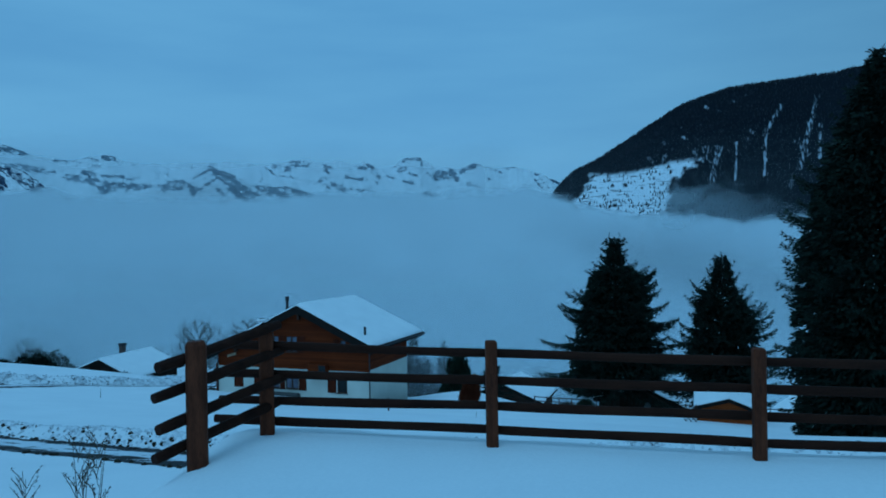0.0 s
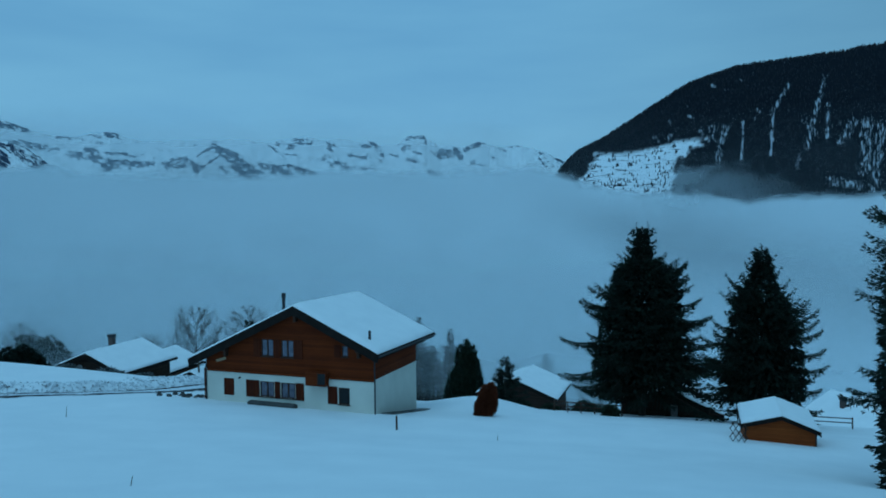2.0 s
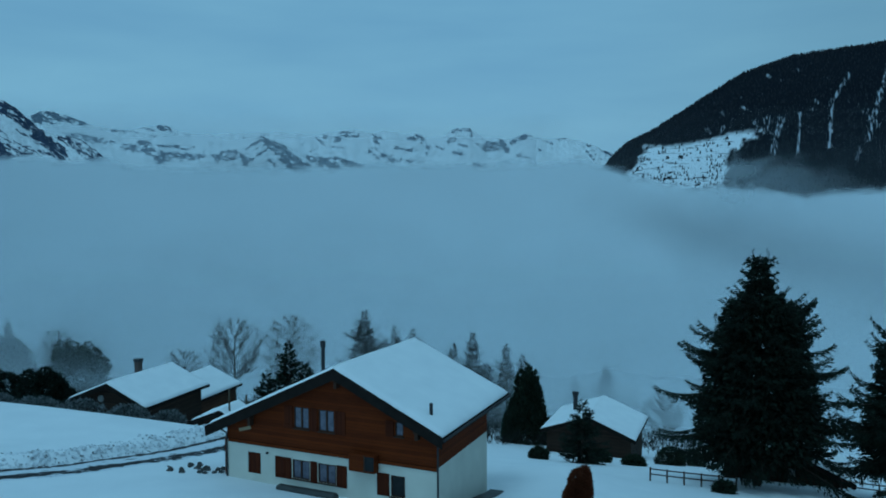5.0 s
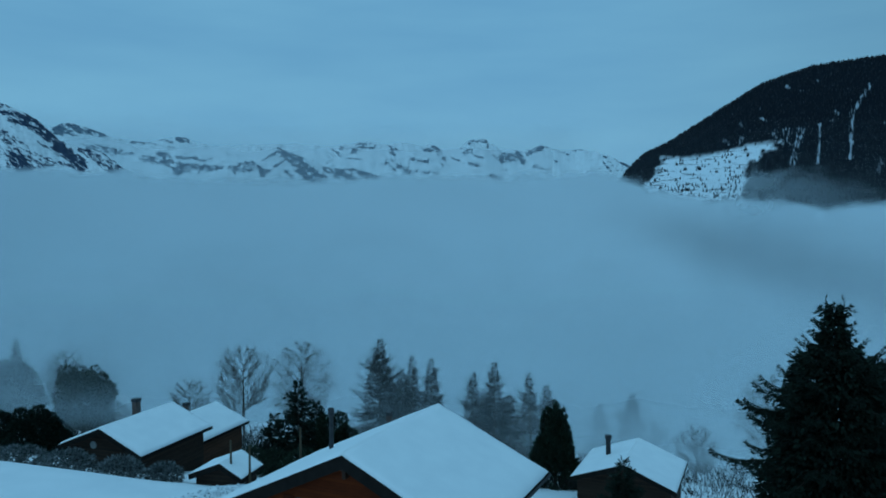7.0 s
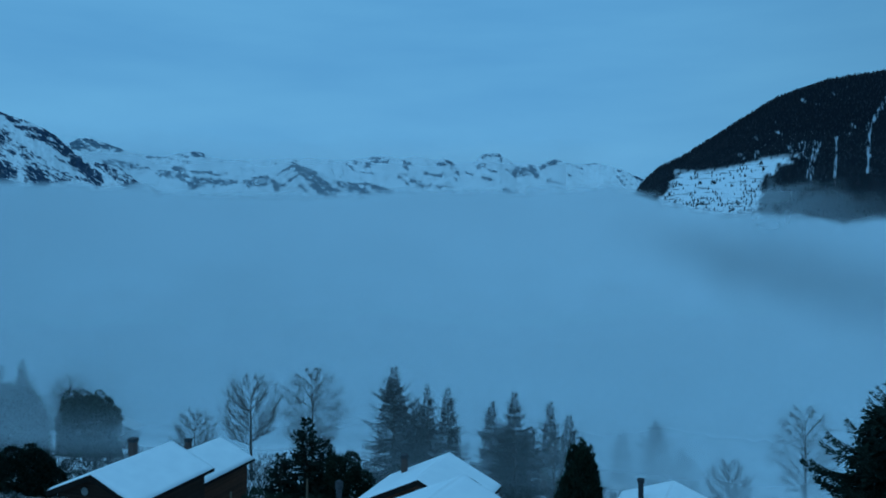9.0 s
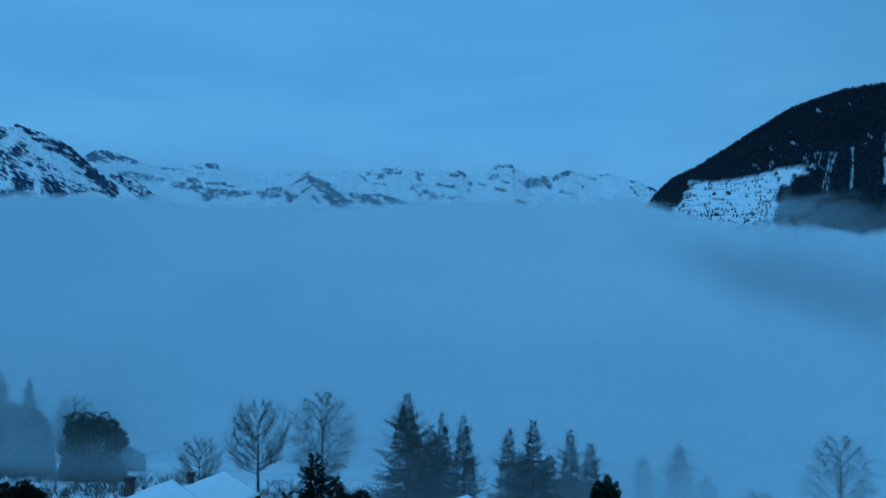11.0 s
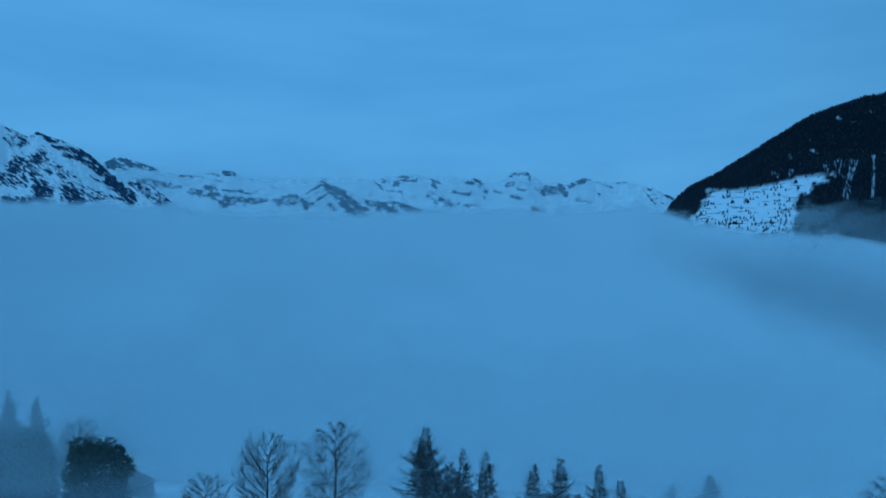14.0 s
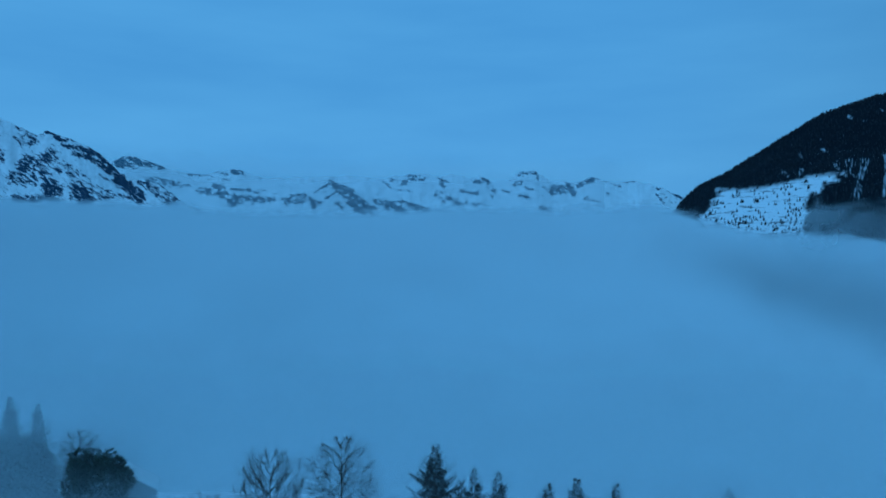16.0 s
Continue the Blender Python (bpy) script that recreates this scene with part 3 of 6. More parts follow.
def massif(name, profile, r_foot, r_crest, z_foot, steps, rows, rough, grain, material, seed, label, ribs=0.0, rocks=(), bare=0.36):
    """A mountain flank that climbs from its foot to a crest given as azimuth and elevation in degrees."""
    a0, a1 = profile[0][0], profile[-1][0]
    verts, faces, band = [], [], []
    for i in range(steps + 1):
        az = a0 + (a1 - a0) * i / steps
        s, c = math.sin(radians(az)), math.cos(radians(az))
        top = 9 + r_crest * math.tan(radians(crest(profile, az)))
        top += rough * 0.3 * fractal(i * 24.0 / steps * 4, seed * 7.0, 0, 6)
        for j in range(rows + 1):
            t = j / rows
            r = r_foot + (r_crest - r_foot) * t
            x, y = r * s, r * c
            z = z_foot + (top - z_foot) * (t ** 1.15)
            damp = math.sin(math.pi * min(t, 1)) ** 0.7 if t < 1 else 0
            z += rough * fractal(x / grain, y / grain, seed, 7) * damp
            if ribs:
                z += ribs * abs(noise.noise(Vector((az * 0.9 + t * 1.3, t * 1.5, seed)))) * damp
            el = math.degrees(math.atan2(z, r))
            verts.append((x, y, z))
            band.append((az, el, seed))
        band.append((az, 0, seed))
        verts.append(((r_crest + 260) * s, (r_crest + 260) * c, z_foot))
    n = rows + 2
    for i in range(steps):
        for j in range(n - 1):
            faces.append((i * n + j, (i + 1) * n + j, (i + 1) * n + j + 1, i * n + j + 1))
    ob = mesh_from(name, verts, faces, material, smooth=True)
    steep = bare * rockiness([q[0] for q in band], [q[1] for q in band], rocks, seed)
    ba = ob.data.attributes.new("band", "FLOAT_VECTOR", "POINT")
    ba.data.foreach_set("vector", [c for v in band for c in v])
    sa = ob.data.attributes.new("steep", "FLOAT", "POINT")
    sa.data.foreach_set("value", steep)
    return tagged(ob, label, "mountain", kind="structure")


RANGE = [(-46, 6.6), (-33.5, 6.7), (-32.79, 7.04), (-32.5, 7.29), (-31.88, 7.33), (-31.15, 7.17), (-30.21, 6.9), (-29.45, 6.57), (-28.3, 6.33), (-27.13, 6.21), (-25.55, 6.56), (-24.95, 6.71), (-24.14, 6.61), (-23.33, 6.26), (-22.3, 6.12), (-19.37, 6.27), (-15.95, 6.42), (-13.48, 6.23),
         (-11.6, 6.6), (-10.5, 6.69), (-9.4, 6.43), (-8.3, 6.61), (-7.2, 6.47), (-6.54, 6.3), (-6.1, 6.47), (-5.53, 6.34), (-5.0, 5.94), (-4.12, 5.94), (-3.69, 6.19), (-3.16, 6.75), (-1.72, 6.87), (-1.46, 6.52), (-0.85, 6.25), (-0.42, 5.9), (0.44, 6.01), (1.09, 5.83), (1.95, 6.12), (2.59, 6.36),
         (3.22, 6.09), (4.07, 5.86), (5.74, 5.94), (7.39, 5.48), (9.01, 4.76), (9.81, 4.49), (14, 4.0), (24, 3.5)]
SNOW_PEAK = [(-25.5, 2.5), (-22.68, 3.74), (-21.44, 4.61), (-20.61, 4.92), (-19.56, 5.15), (-18.72, 5.68), (-18.08, 6.12), (-17.57, 6.13), (-17.14, 5.88), (-16.59, 5.72), (-15.94, 5.47), (-15.08, 5.13), (-14.21, 4.71), (-12.91, 4.54), (-12.03, 4.63), (-11.16, 4.37), (-10.06, 4.03), (-8.75, 3.85), (-7.21, 3.5), (-4, 2.4)]
NEAR_RIDGE = [(-60, 11.0), (-46, 10.6), (-40.76, 9.7), (-38.87, 8.91), (-38.22, 8.59), (-37.72, 8.38), (-37.33, 8.48), (-37.1, 8.73), (-36.63, 8.58), (-36.05, 8.36), (-35.54, 8.21), (-34.67, 7.89), (-33.79, 7.4), (-33.33, 6.92), (-32.53, 6.18), (-31.99, 5.85), (-31.25, 5.64), (-30.51, 5.55), (-29.83, 5.37), (-29.3, 4.99), (-28.81, 4.6), (-28.23, 4.12), (-27.26, 3.65), (-26.47, 3.34), (-25.08, 2.53), (-22, 0.5)]
FOREST_HILL = [(-6.0, -7.0), (1.0, -3.0), (6.0, 0.8), (8.0, 2.9), (8.57, 3.65), (8.87, 4.08), (9.22, 4.5), (10.08, 5.29), (10.5, 5.54), (11.35, 5.94), (12.2, 6.33), (13.46, 7.13), (14.28, 7.59), (15.52, 8.4), (16.53, 8.96), (17.53, 9.59), (18.33, 10.02), (19.5, 10.34), (20.47, 10.62), (21.42, 10.89), (23.29, 11.03), (25.11, 11.12), (26.87, 11.2), (28.58, 11.26), (29.41, 11.43), (30.47, 11.39), (33, 11.9), (38, 12.6), (48, 13.5), (60, 13.5)]

# rock faces, from end to end, with half width and bareness
RIDGE_ROCKS = [
    (-37.2, 8.73, -36.94, 8.75, 0.13, 1), (-36.67, 8.74, -35.34, 8.31, 0.13, 1), (-36.6, 8.48, -35.92, 8.27, 0.13, 1), (-36.12, 8.02, -35.68, 7.83, 0.13, 1), (-35.34, 7.93, -33.77, 7.49, 0.22, 1), (-35.41, 7.62, -33.76, 6.87, 0.22, 1), (-33.77, 7.45, -32.51, 6.15, 0.22, 1),
    (-33.76, 6.79, -32.51, 5.95, 0.26, 1), (-32.62, 5.95, -31.04, 4.54, 0.48, 1), (-31.05, 5.74, -28.98, 4.28, 0.4, 0.85), (-29.66, 5.47, -28.21, 4.3, 0.18, 1), (-28.79, 4.69, -26.85, 3.67, 0.11, 1), (-38.84, 8.96, -37.7, 8.43, 0.13, 0.7), (-38.67, 8.05, -38.02, 8.11, 0.44, 0.7)]
RIDGE_CRAGS = [
    (-38.24, 6.79, -38.37, 6.22, 0.53, 0.85), (-37.02, 6.87, -37.52, 6.27, 0.62, 0.85), (-36.79, 7.45, -36.35, 6.34, 0.4, 0.7), (-36.85, 5.17, -36.51, 4.5, 0.62, 1), (-34.98, 5.06, -34.8, 4.29, 0.62, 0.95), (-35.32, 4.66, -33.04, 4.63, 0.4, 0.8), (-38.81, 4.25, -36.84, 4.33, 0.31, 0.9),
    (-36.18, 6.73, -34.46, 5.08, 0.4, 0.6), (-38.82, 5.63, -36.85, 5.55, 0.53, 0.6), (-34.46, 5.47, -31.96, 4.51, 0.11, 0.75), (-33.76, 6.09, -31.78, 4.79, 0.09, 0.6), (-32.86, 4.75, -31.59, 4.6, 0.13, 0.9), (-35.5, 6.39, -33.4, 4.93, 0.13, 0.6), (-46, 8.4, -40, 7.0, 0.7, 0.8)]
WEST_ROCKS = [
    (-32.67, 6.97, -31.61, 6.94, 0.4, 1), (-31.87, 7.13, -29.74, 6.87, 0.31, 1), (-30.57, 5.71, -29.13, 5.6, 0.31, 0.75), (-28.67, 5.54, -27.51, 5.41, 0.22, 0.65), (-27.31, 5.17, -26.53, 5.11, 0.26, 0.85), (-26.33, 5.12, -24.93, 4.74, 0.31, 0.85), (-26.13, 5.54, -25.46, 5.43, 0.18, 1),
    (-24.94, 5.32, -23.52, 5.32, 0.13, 0.8), (-28.29, 6.33, -26.33, 6.24, 0.09, 0.75), (-25.86, 6.54, -25.22, 6.4, 0.15, 0.9), (-24.82, 6.66, -24.13, 6.6, 0.2, 0.85), (-25.86, 6.04, -25.06, 6.03, 0.13, 0.75), (-24.93, 4.4, -23.72, 4.68, 0.35, 0.85), (-23.72, 4.56, -21.87, 4.72, 0.26, 0.9),
    (-23.31, 5.2, -22.49, 5.3, 0.13, 0.8)]
PEAK_ROCKS = [
    (-22.08, 5.35, -21.25, 5.54, 0.15, 0.9), (-21.46, 5.03, -19.58, 4.85, 0.35, 0.7), (-20.83, 4.48, -19.36, 4.63, 0.22, 0.7), (-19.13, 4.67, -18.71, 4.46, 0.35, 0.85), (-18.71, 5.31, -17.65, 5.97, 0.09, 0.85), (-18.5, 4.37, -17.01, 5.43, 0.09, 0.95), (-17.65, 6.19, -17.4, 6.15, 0.11, 1),
    (-17.14, 5.85, -14.21, 3.85, 0.4, 0.95), (-16.58, 5.56, -15.07, 3.98, 0.57, 0.95), (-17.01, 4.48, -16.67, 4.05, 0.18, 0.7), (-13.99, 4.64, -12.03, 3.91, 0.4, 0.85), (-11.38, 4.43, -10.06, 4.0, 0.35, 0.9), (-13.34, 4.86, -10.72, 4.44, 0.18, 0.65), (-9.54, 4.26, -8.75, 4.0, 0.22, 0.9)]
EAST_ROCKS = [
    (-13.52, 6.13, -13.0, 5.7, 0.13, 0.9), (-13.0, 5.7, -11.6, 5.45, 0.07, 0.75), (-12.82, 6.31, -11.82, 6.02, 0.26, 0.65), (-11.6, 6.41, -10.46, 6.5, 0.31, 0.68), (-9.27, 6.42, -8.17, 5.98, 0.09, 0.95), (-9.09, 6.03, -8.88, 5.81, 0.22, 0.7), (-9.18, 5.15, -7.64, 4.41, 0.4, 0.6),
    (-8.61, 5.02, -7.86, 4.72, 0.11, 0.95), (-7.51, 5.46, -6.24, 5.24, 0.13, 1), (-7.07, 4.54, -6.33, 4.32, 0.13, 0.85), (-6.24, 4.49, -5.31, 4.36, 0.07, 0.75), (-6.41, 6.15, -5.53, 6.32, 0.22, 0.95), (-6.54, 5.81, -6.1, 5.54, 0.11, 0.75), (-5.44, 6.02, -5.01, 5.36, 0.22, 0.55)]
TOWER_ROCKS = [
    (-4.48, 5.53, -3.69, 5.4, 0.09, 0.75), (-3.03, 6.74, -1.72, 6.81, 0.15, 1), (-3.25, 5.96, -2.9, 6.13, 0.22, 0.95), (-2.55, 5.69, -1.95, 5.56, 0.11, 0.95), (-1.59, 6.55, -1.51, 6.29, 0.09, 0.75), (-1.42, 5.98, -0.86, 5.59, 0.15, 0.65), (-3.04, 5.13, -2.38, 4.95, 0.13, 0.85),
    (-2.38, 4.91, -1.73, 4.77, 0.07, 0.75), (-1.3, 4.12, -0.43, 4.02, 0.18, 0.75), (-0.43, 4.59, -0.13, 4.54, 0.09, 0.75), (-2.91, 3.91, -2.38, 3.86, 0.11, 0.75), (-0.43, 5.54, 0.87, 5.52, 0.4, 1), (0.65, 5.74, 1.17, 5.21, 0.26, 1), (1.51, 5.81, 2.58, 6.22, 0.22, 0.9)]
SADDLE_ROCKS = [
    (2.58, 6.35, 4.69, 5.66, 0.09, 0.75), (2.15, 4.85, 3.0, 4.41, 0.26, 0.6), (3.43, 5.48, 3.72, 5.17, 0.13, 0.7), (4.69, 5.88, 5.73, 6.02, 0.07, 0.65), (6.97, 5.52, 7.46, 5.43, 0.09, 0.7), (6.97, 5.4, 7.78, 4.32, 0.09, 0.7), (8.27, 5.15, 9.08, 4.71, 0.11, 0.75), (8.6, 5.14, 9.2, 4.92, 0.09, 0.7),
    (-5.88, 5.37, -5.66, 5.28, 0.09, 0.7), (-5.23, 5.15, -5.01, 5.01, 0.09, 0.7)]
# both rock tones are blue because the haze of distance is mixed into them
HAZED_FAR_ROCK = mountain_material("snowy_hazed_rock_range", (0.02, 0.042, 0.068), (0.86, 0.9, 0.92), 0.43, 0.55, 15, 4.2, (0.6, 1.6, 1))
HAZED_RIDGE_ROCK = mountain_material("snowy_hazed_rock_ridge", (0.018, 0.028, 0.05), (0.86, 0.88, 0.9), 0.43, 0.55, 36, 4.0, (0.55, 1.6, 1))
massif("snowy_range", RANGE, 3800, 4600, 60, 1300, 64, 34, 330, HAZED_FAR_ROCK, 3, "distant snow-covered mountain range with bare rock bands", 30, WEST_ROCKS + EAST_ROCKS + TOWER_ROCKS + SADDLE_ROCKS)
massif("snowy_peak", SNOW_PEAK, 3480, 3700, 60, 420, 56, 12, 200, HAZED_FAR_ROCK, 17, "pointed snow peak with a dark bare flank", 14, PEAK_ROCKS)
massif("rocky_ridge", NEAR_RIDGE, 2500, 3250, 40, 620, 64, 20, 260, HAZED_RIDGE_ROCK, 11, "snow-streaked rocky ridge falling to the fog", 18, RIDGE_ROCKS + RIDGE_CRAGS)


# snow gullies down the wooded slope, from end to end, with half width and strength
GULLIES = [
    (19.97, 6.79, 19.82, 6.1, 0.4, 0.6), (20.86, 6.86, 20.28, 4.65, 0.31, 0.75), (22.03, 7.19, 21.85, 4.1, 0.13, 0.95), (23.96, 7.85, 23.83, 4.69, 0.15, 0.95), (25.64, 4.61, 25.5, 3.79, 0.18, 0.7), (24.93, 9.52, 24.11, 8.03, 0.18, 0.8), (27.22, 9.87, 26.78, 8.02, 0.22, 0.7),
    (26.78, 8.02, 26.1, 5.09, 0.22, 0.75), (27.44, 7.96, 27.39, 5.67, 0.15, 0.9), (26.12, 6.91, 26.55, 6.11, 0.4, 0.6), (28.94, 6.71, 28.28, 5.42, 0.4, 0.65), (29.78, 6.64, 29.63, 3.44, 0.48, 0.7), (30.6, 6.2, 30.14, 2.28, 0.44, 0.7), (22.17, 10.53, 22.73, 10.4, 0.13, 0.6)]
SNOW_PATCHES = [
    (21.8, 10.17, 21.87, 10.05, 0.13, 0.8), (20.89, 9.49, 20.97, 9.41, 0.12, 0.95), (18.24, 7.82, 18.56, 7.59, 0.13, 0.85), (16.89, 7.52, 17.01, 7.31, 0.12, 0.85), (16.97, 6.44, 16.73, 5.71, 0.18, 0.8), (15.92, 6.41, 16.08, 6.07, 0.18, 0.75), (22.93, 8.0, 23.15, 7.79, 0.15, 0.8), (22.56, 7.43, 22.86, 7.25, 0.15, 0.7),
    (18.17, 8.51, 18.13, 8.23, 0.12, 0.65), (27.61, 2.76, 29.31, 2.31, 0.44, 0.7), (32.49, 7.33, 31.9, 3.33, 0.62, 0.65), (34.32, 6.8, 33.76, 2.51, 0.7, 0.6), (19.11, 6.83, 19.31, 6.13, 0.22, 0.7), (19.96, 9.88, 20.04, 9.75, 0.13, 0.95)]
OPEN_STRIPS = np.array(GULLIES + SNOW_PATCHES)


def gully_at(az, el):
    """How free of trees the slope is at this azimuth and elevation."""
    a0, e0, a1, e1, w, k = OPEN_STRIPS.T
    dx, dy = a1 - a0, e1 - e0
    t = np.clip(((az - a0) * dx + (el - e0) * dy) / (dx * dx + dy * dy), 0, 1)
    wave = 0.10 * noise.noise(Vector((az * 3, el * 2.2, 7)))
    d = np.hypot(az - a0 - t * dx + wave, el - e0 - t * dy)
    return float(np.max(k * np.clip(1.5 * (1.2 - d / w), 0, 1)))


def hill_material():
    """Forest floor: dark wood ground, snow gullies that run downhill and an open snowfield with terraces."""
    m, nt, b = nodes_of("forest_slope")
    N, L = nt.nodes.new, nt.links.new
    at = N("ShaderNodeAttribute")
    at.attribute_name = "clearing"
    gu = N("ShaderNodeAttribute")
    gu.attribute_name = "gully"
    at2 = N("ShaderNodeAttribute")
    at2.attribute_name = "slope_uv"
    mp = N("ShaderNodeMapping")
    mp.inputs["Scale"].default_value = (6.0, 1.1, 1)
    L(at2.outputs["Vector"], mp.inputs["Vector"])
    n = N("ShaderNodeTexNoise")
    n.inputs["Scale"].default_value, n.inputs["Detail"].default_value, n.inputs["Roughness"].default_value = 1.4, 7, 0.65
    L(mp.outputs["Vector"], n.inputs["Vector"])
    both = N("ShaderNodeMath")
    both.operation, both.inputs[1].default_value = "MULTIPLY_ADD", 0.42
    L(gu.outputs["Fac"], both.inputs[0])
    streak = N("ShaderNodeMath")
    streak.operation, streak.inputs[1].default_value, streak.inputs[2].default_value = "MULTIPLY_ADD", 1.9, -0.45
    L(n.outputs["Fac"], streak.inputs[0])
    L(streak.outputs[0], both.inputs[2])
    r = N("ShaderNodeValToRGB")
    r.color_ramp.elements[0].position, r.color_ramp.elements[1].position = 0.78, 1.08
    r.color_ramp.elements[0].color, r.color_ramp.elements[1].color = (0.010, 0.013, 0.018, 1), (0.42, 0.46, 0.5, 1)
    L(both.outputs[0], r.inputs["Fac"])
    mx = N("ShaderNodeMix")
    mx.data_type = "RGBA"
    L(at.outputs["Fac"], mx.inputs["Factor"])
    L(r.outputs["Color"], mx.inputs["A"])
    k = N("ShaderNodeMapping")
    k.inputs["Scale"].default_value = (0.55, 4.2, 1)
    L(at2.outputs["Vector"], k.inputs["Vector"])
    n2 = N("ShaderNodeTexNoise")
    n2.inputs["Scale"].default_value, n2.inputs["Detail"].default_value = 1.7, 7
    L(k.outputs["Vector"], n2.inputs["Vector"])
    r2 = N("ShaderNodeValToRGB")
    r2.color_ramp.elements[0].position, r2.color_ramp.elements[1].position = 0.34, 0.42
    r2.color_ramp.elements[0].color, r2.color_ramp.elements[1].color = (0.07, 0.075, 0.08, 1), (0.8, 0.83, 0.86, 1)
    L(n2.outputs["Fac"], r2.inputs["Fac"])
    L(r2.outputs["Color"], mx.inputs["B"])
    L(mx.outputs["Result"], b.inputs["Base Color"])
    b.inputs["Roughness"].default_value = 0.95
    b.inputs["Specular IOR Level"].default_value = 0.05
    return m


HILL_FOOT, HILL_CREST = 3050, 4200


def hill_point(az, t):
    s, c = math.sin(radians(az)), math.cos(radians(az))
    r = HILL_FOOT + (HILL_CREST - HILL_FOOT) * t
    top = 10 + HILL_CREST * math.tan(radians(crest(FOREST_HILL, az)))
    x, y = r * s, r * c
    foot = min(-60, top - 40)
    z = foot + (top - foot) * t
    damp = math.sin(math.pi * t) ** 0.7 if 0 < t < 1 else 0
    z += 26 * fractal(x / 300, y / 300, 5, 6) * damp
    return x, y, z


def clearing_at(x, y, z):
    """How open the slope is: the terraced meadow above the fog."""
    az = math.degrees(math.atan2(x, y))
    el = math.degrees(math.atan2(z, math.hypot(x, y)))
    edge = 0.34 * noise.noise(Vector((az * 1.1, el * 1.9, 2))) + 0.24 * noise.noise(Vector((az * 3.3, el * 4.9, 5)))
    top = float(np.interp(az, (11.5, 13.9, 15.5, 17.1, 19.1), (5.36, 5.4, 5.58, 6.0, 6.15)))
    left = float(np.interp(el, (2.0, 3.37, 4.12, 4.76, 5.4), (9.8, 10.28, 10.92, 11.35, 11.5)))
    right = float(np.interp(el, (2.5, 4.15, 4.76, 5.68, 6.2), (17.2, 17.35, 17.75, 19.2, 19.3)))
    inside = min(top - el + edge * 0.5, (az - left + edge) * 0.9, (right - az + edge * 2.2) * 0.7, (el - 1.8 + edge) * 0.8)
    return max(0.0, min(1.0, inside * 3.2 + 0.15))


def forest_hill():
    steps, rows = 700, 100
    verts, faces, clear, uv, gully = [], [], [], [], []
    for i in range(steps + 1):
        az = -6.0 + 66.0 * (i / steps)
        for j in range(rows + 1):
            p = hill_point(az, j / rows)
            verts.append(p)
            clear.append(clearing_at(*p))
            el = math.degrees(math.atan2(p[2], math.hypot(p[0], p[1])))
            uv.append((az * 1.0, 1.15 * el, 0))
            gully.append(gully_at(az, el) if 14 < az < 40 else 0.0)
        s_, c_ = math.sin(radians(az)), math.cos(radians(az))
        verts.append(((HILL_FOOT - 30) * s_, (HILL_FOOT - 30) * c_, -450))
        clear.append(0.0)
        gully.append(0.0)
        uv.append((az, -3.0, 0))
    for i in range(steps):
        n = rows + 2
        for j in range(rows):
            a = i * n + j
            faces.append((a, a + n, a + n + 1, a + 1))
        faces.append((i * n + n - 1, (i + 1) * n + n - 1, (i + 1) * n, i * n))
    ob = mesh_from("forest_hill", verts, faces, hill_material(), smooth=True)
    ca = ob.data.attributes.new("clearing", "FLOAT", "POINT")
    ca.data.foreach_set("value", clear)
    ga = ob.data.attributes.new("gully", "FLOAT", "POINT")
    ga.data.foreach_set("value", gully)
    ua = ob.data.attributes.new("slope_uv", "FLOAT_VECTOR", "POINT")
    ua.data.foreach_set("vector", [c for v in uv for c in v])
    return tagged(ob, "steep mountainside with dark forest, snow gullies and terraced snowfield", "mountain", kind="structure")


forest_hill()


def far_woods():
    """The forest on the mountainside: many small firs."""
    rnd = random.Random(12)
    V, F = [], []
    made = 0
    while made < 15000:
        az = 6.0 + 38 * rnd.random()
        t = rnd.random() ** 0.8
        if made < 2400:
            t = rnd.uniform(0.985, 1.0)
        x, y, z = hill_point(az, t)
        open_ground = clearing_at(x, y, z)
        el = math.degrees(math.atan2(z, math.hypot(x, y)))
        if open_ground > 0.3:
            # hedges along the terraces, copses low down and towards the wood
            clump = noise.noise(Vector((az * 1.6, el * 5.2, 9))) + (0.22 if el < 3.3 else 0.0) + (0.16 if az > 15.5 and el < 5.2 else 0.0)
            if rnd.random() > (0.8 if clump > 0.2 else 0.015):
                continue
        elif 14 < az < 40 and rnd.random() < 1.35 * gully_at(az, el):
            continue
        h = rnd.uniform(9, 17) * (1.15 if open_ground > 0.3 else 1.15 if t > 0.97 else 1)
        w = h * rnd.uniform(0.2, 0.3)
        o = len(V)
        for zz, ww in ((0.0, 1.0), (0.45, 0.62)):
            for k in range(4):
                a = k * 1.571 + made
                V.append((x + w * ww * math.cos(a), y + w * ww * math.sin(a), z - 2 + h * zz))
        V.append((x, y, z - 2 + h))
        for k in range(4):
            F.append((o + k, o + (k + 1) % 4, o + 4 + (k + 1) % 4, o + 4 + k))
            F.append((o + 4 + k, o + 4 + (k + 1) % 4, o + 8))
        made += 1
    ob = mesh_from("far_woods", V, F, leaf_material("far_fir", (0.008, 0.012, 0.017), (0.026, 0.033, 0.04)))
    return tagged(ob, "dense dark fir forest covering the mountainside", "forest", kind="stuff")


far_woods()


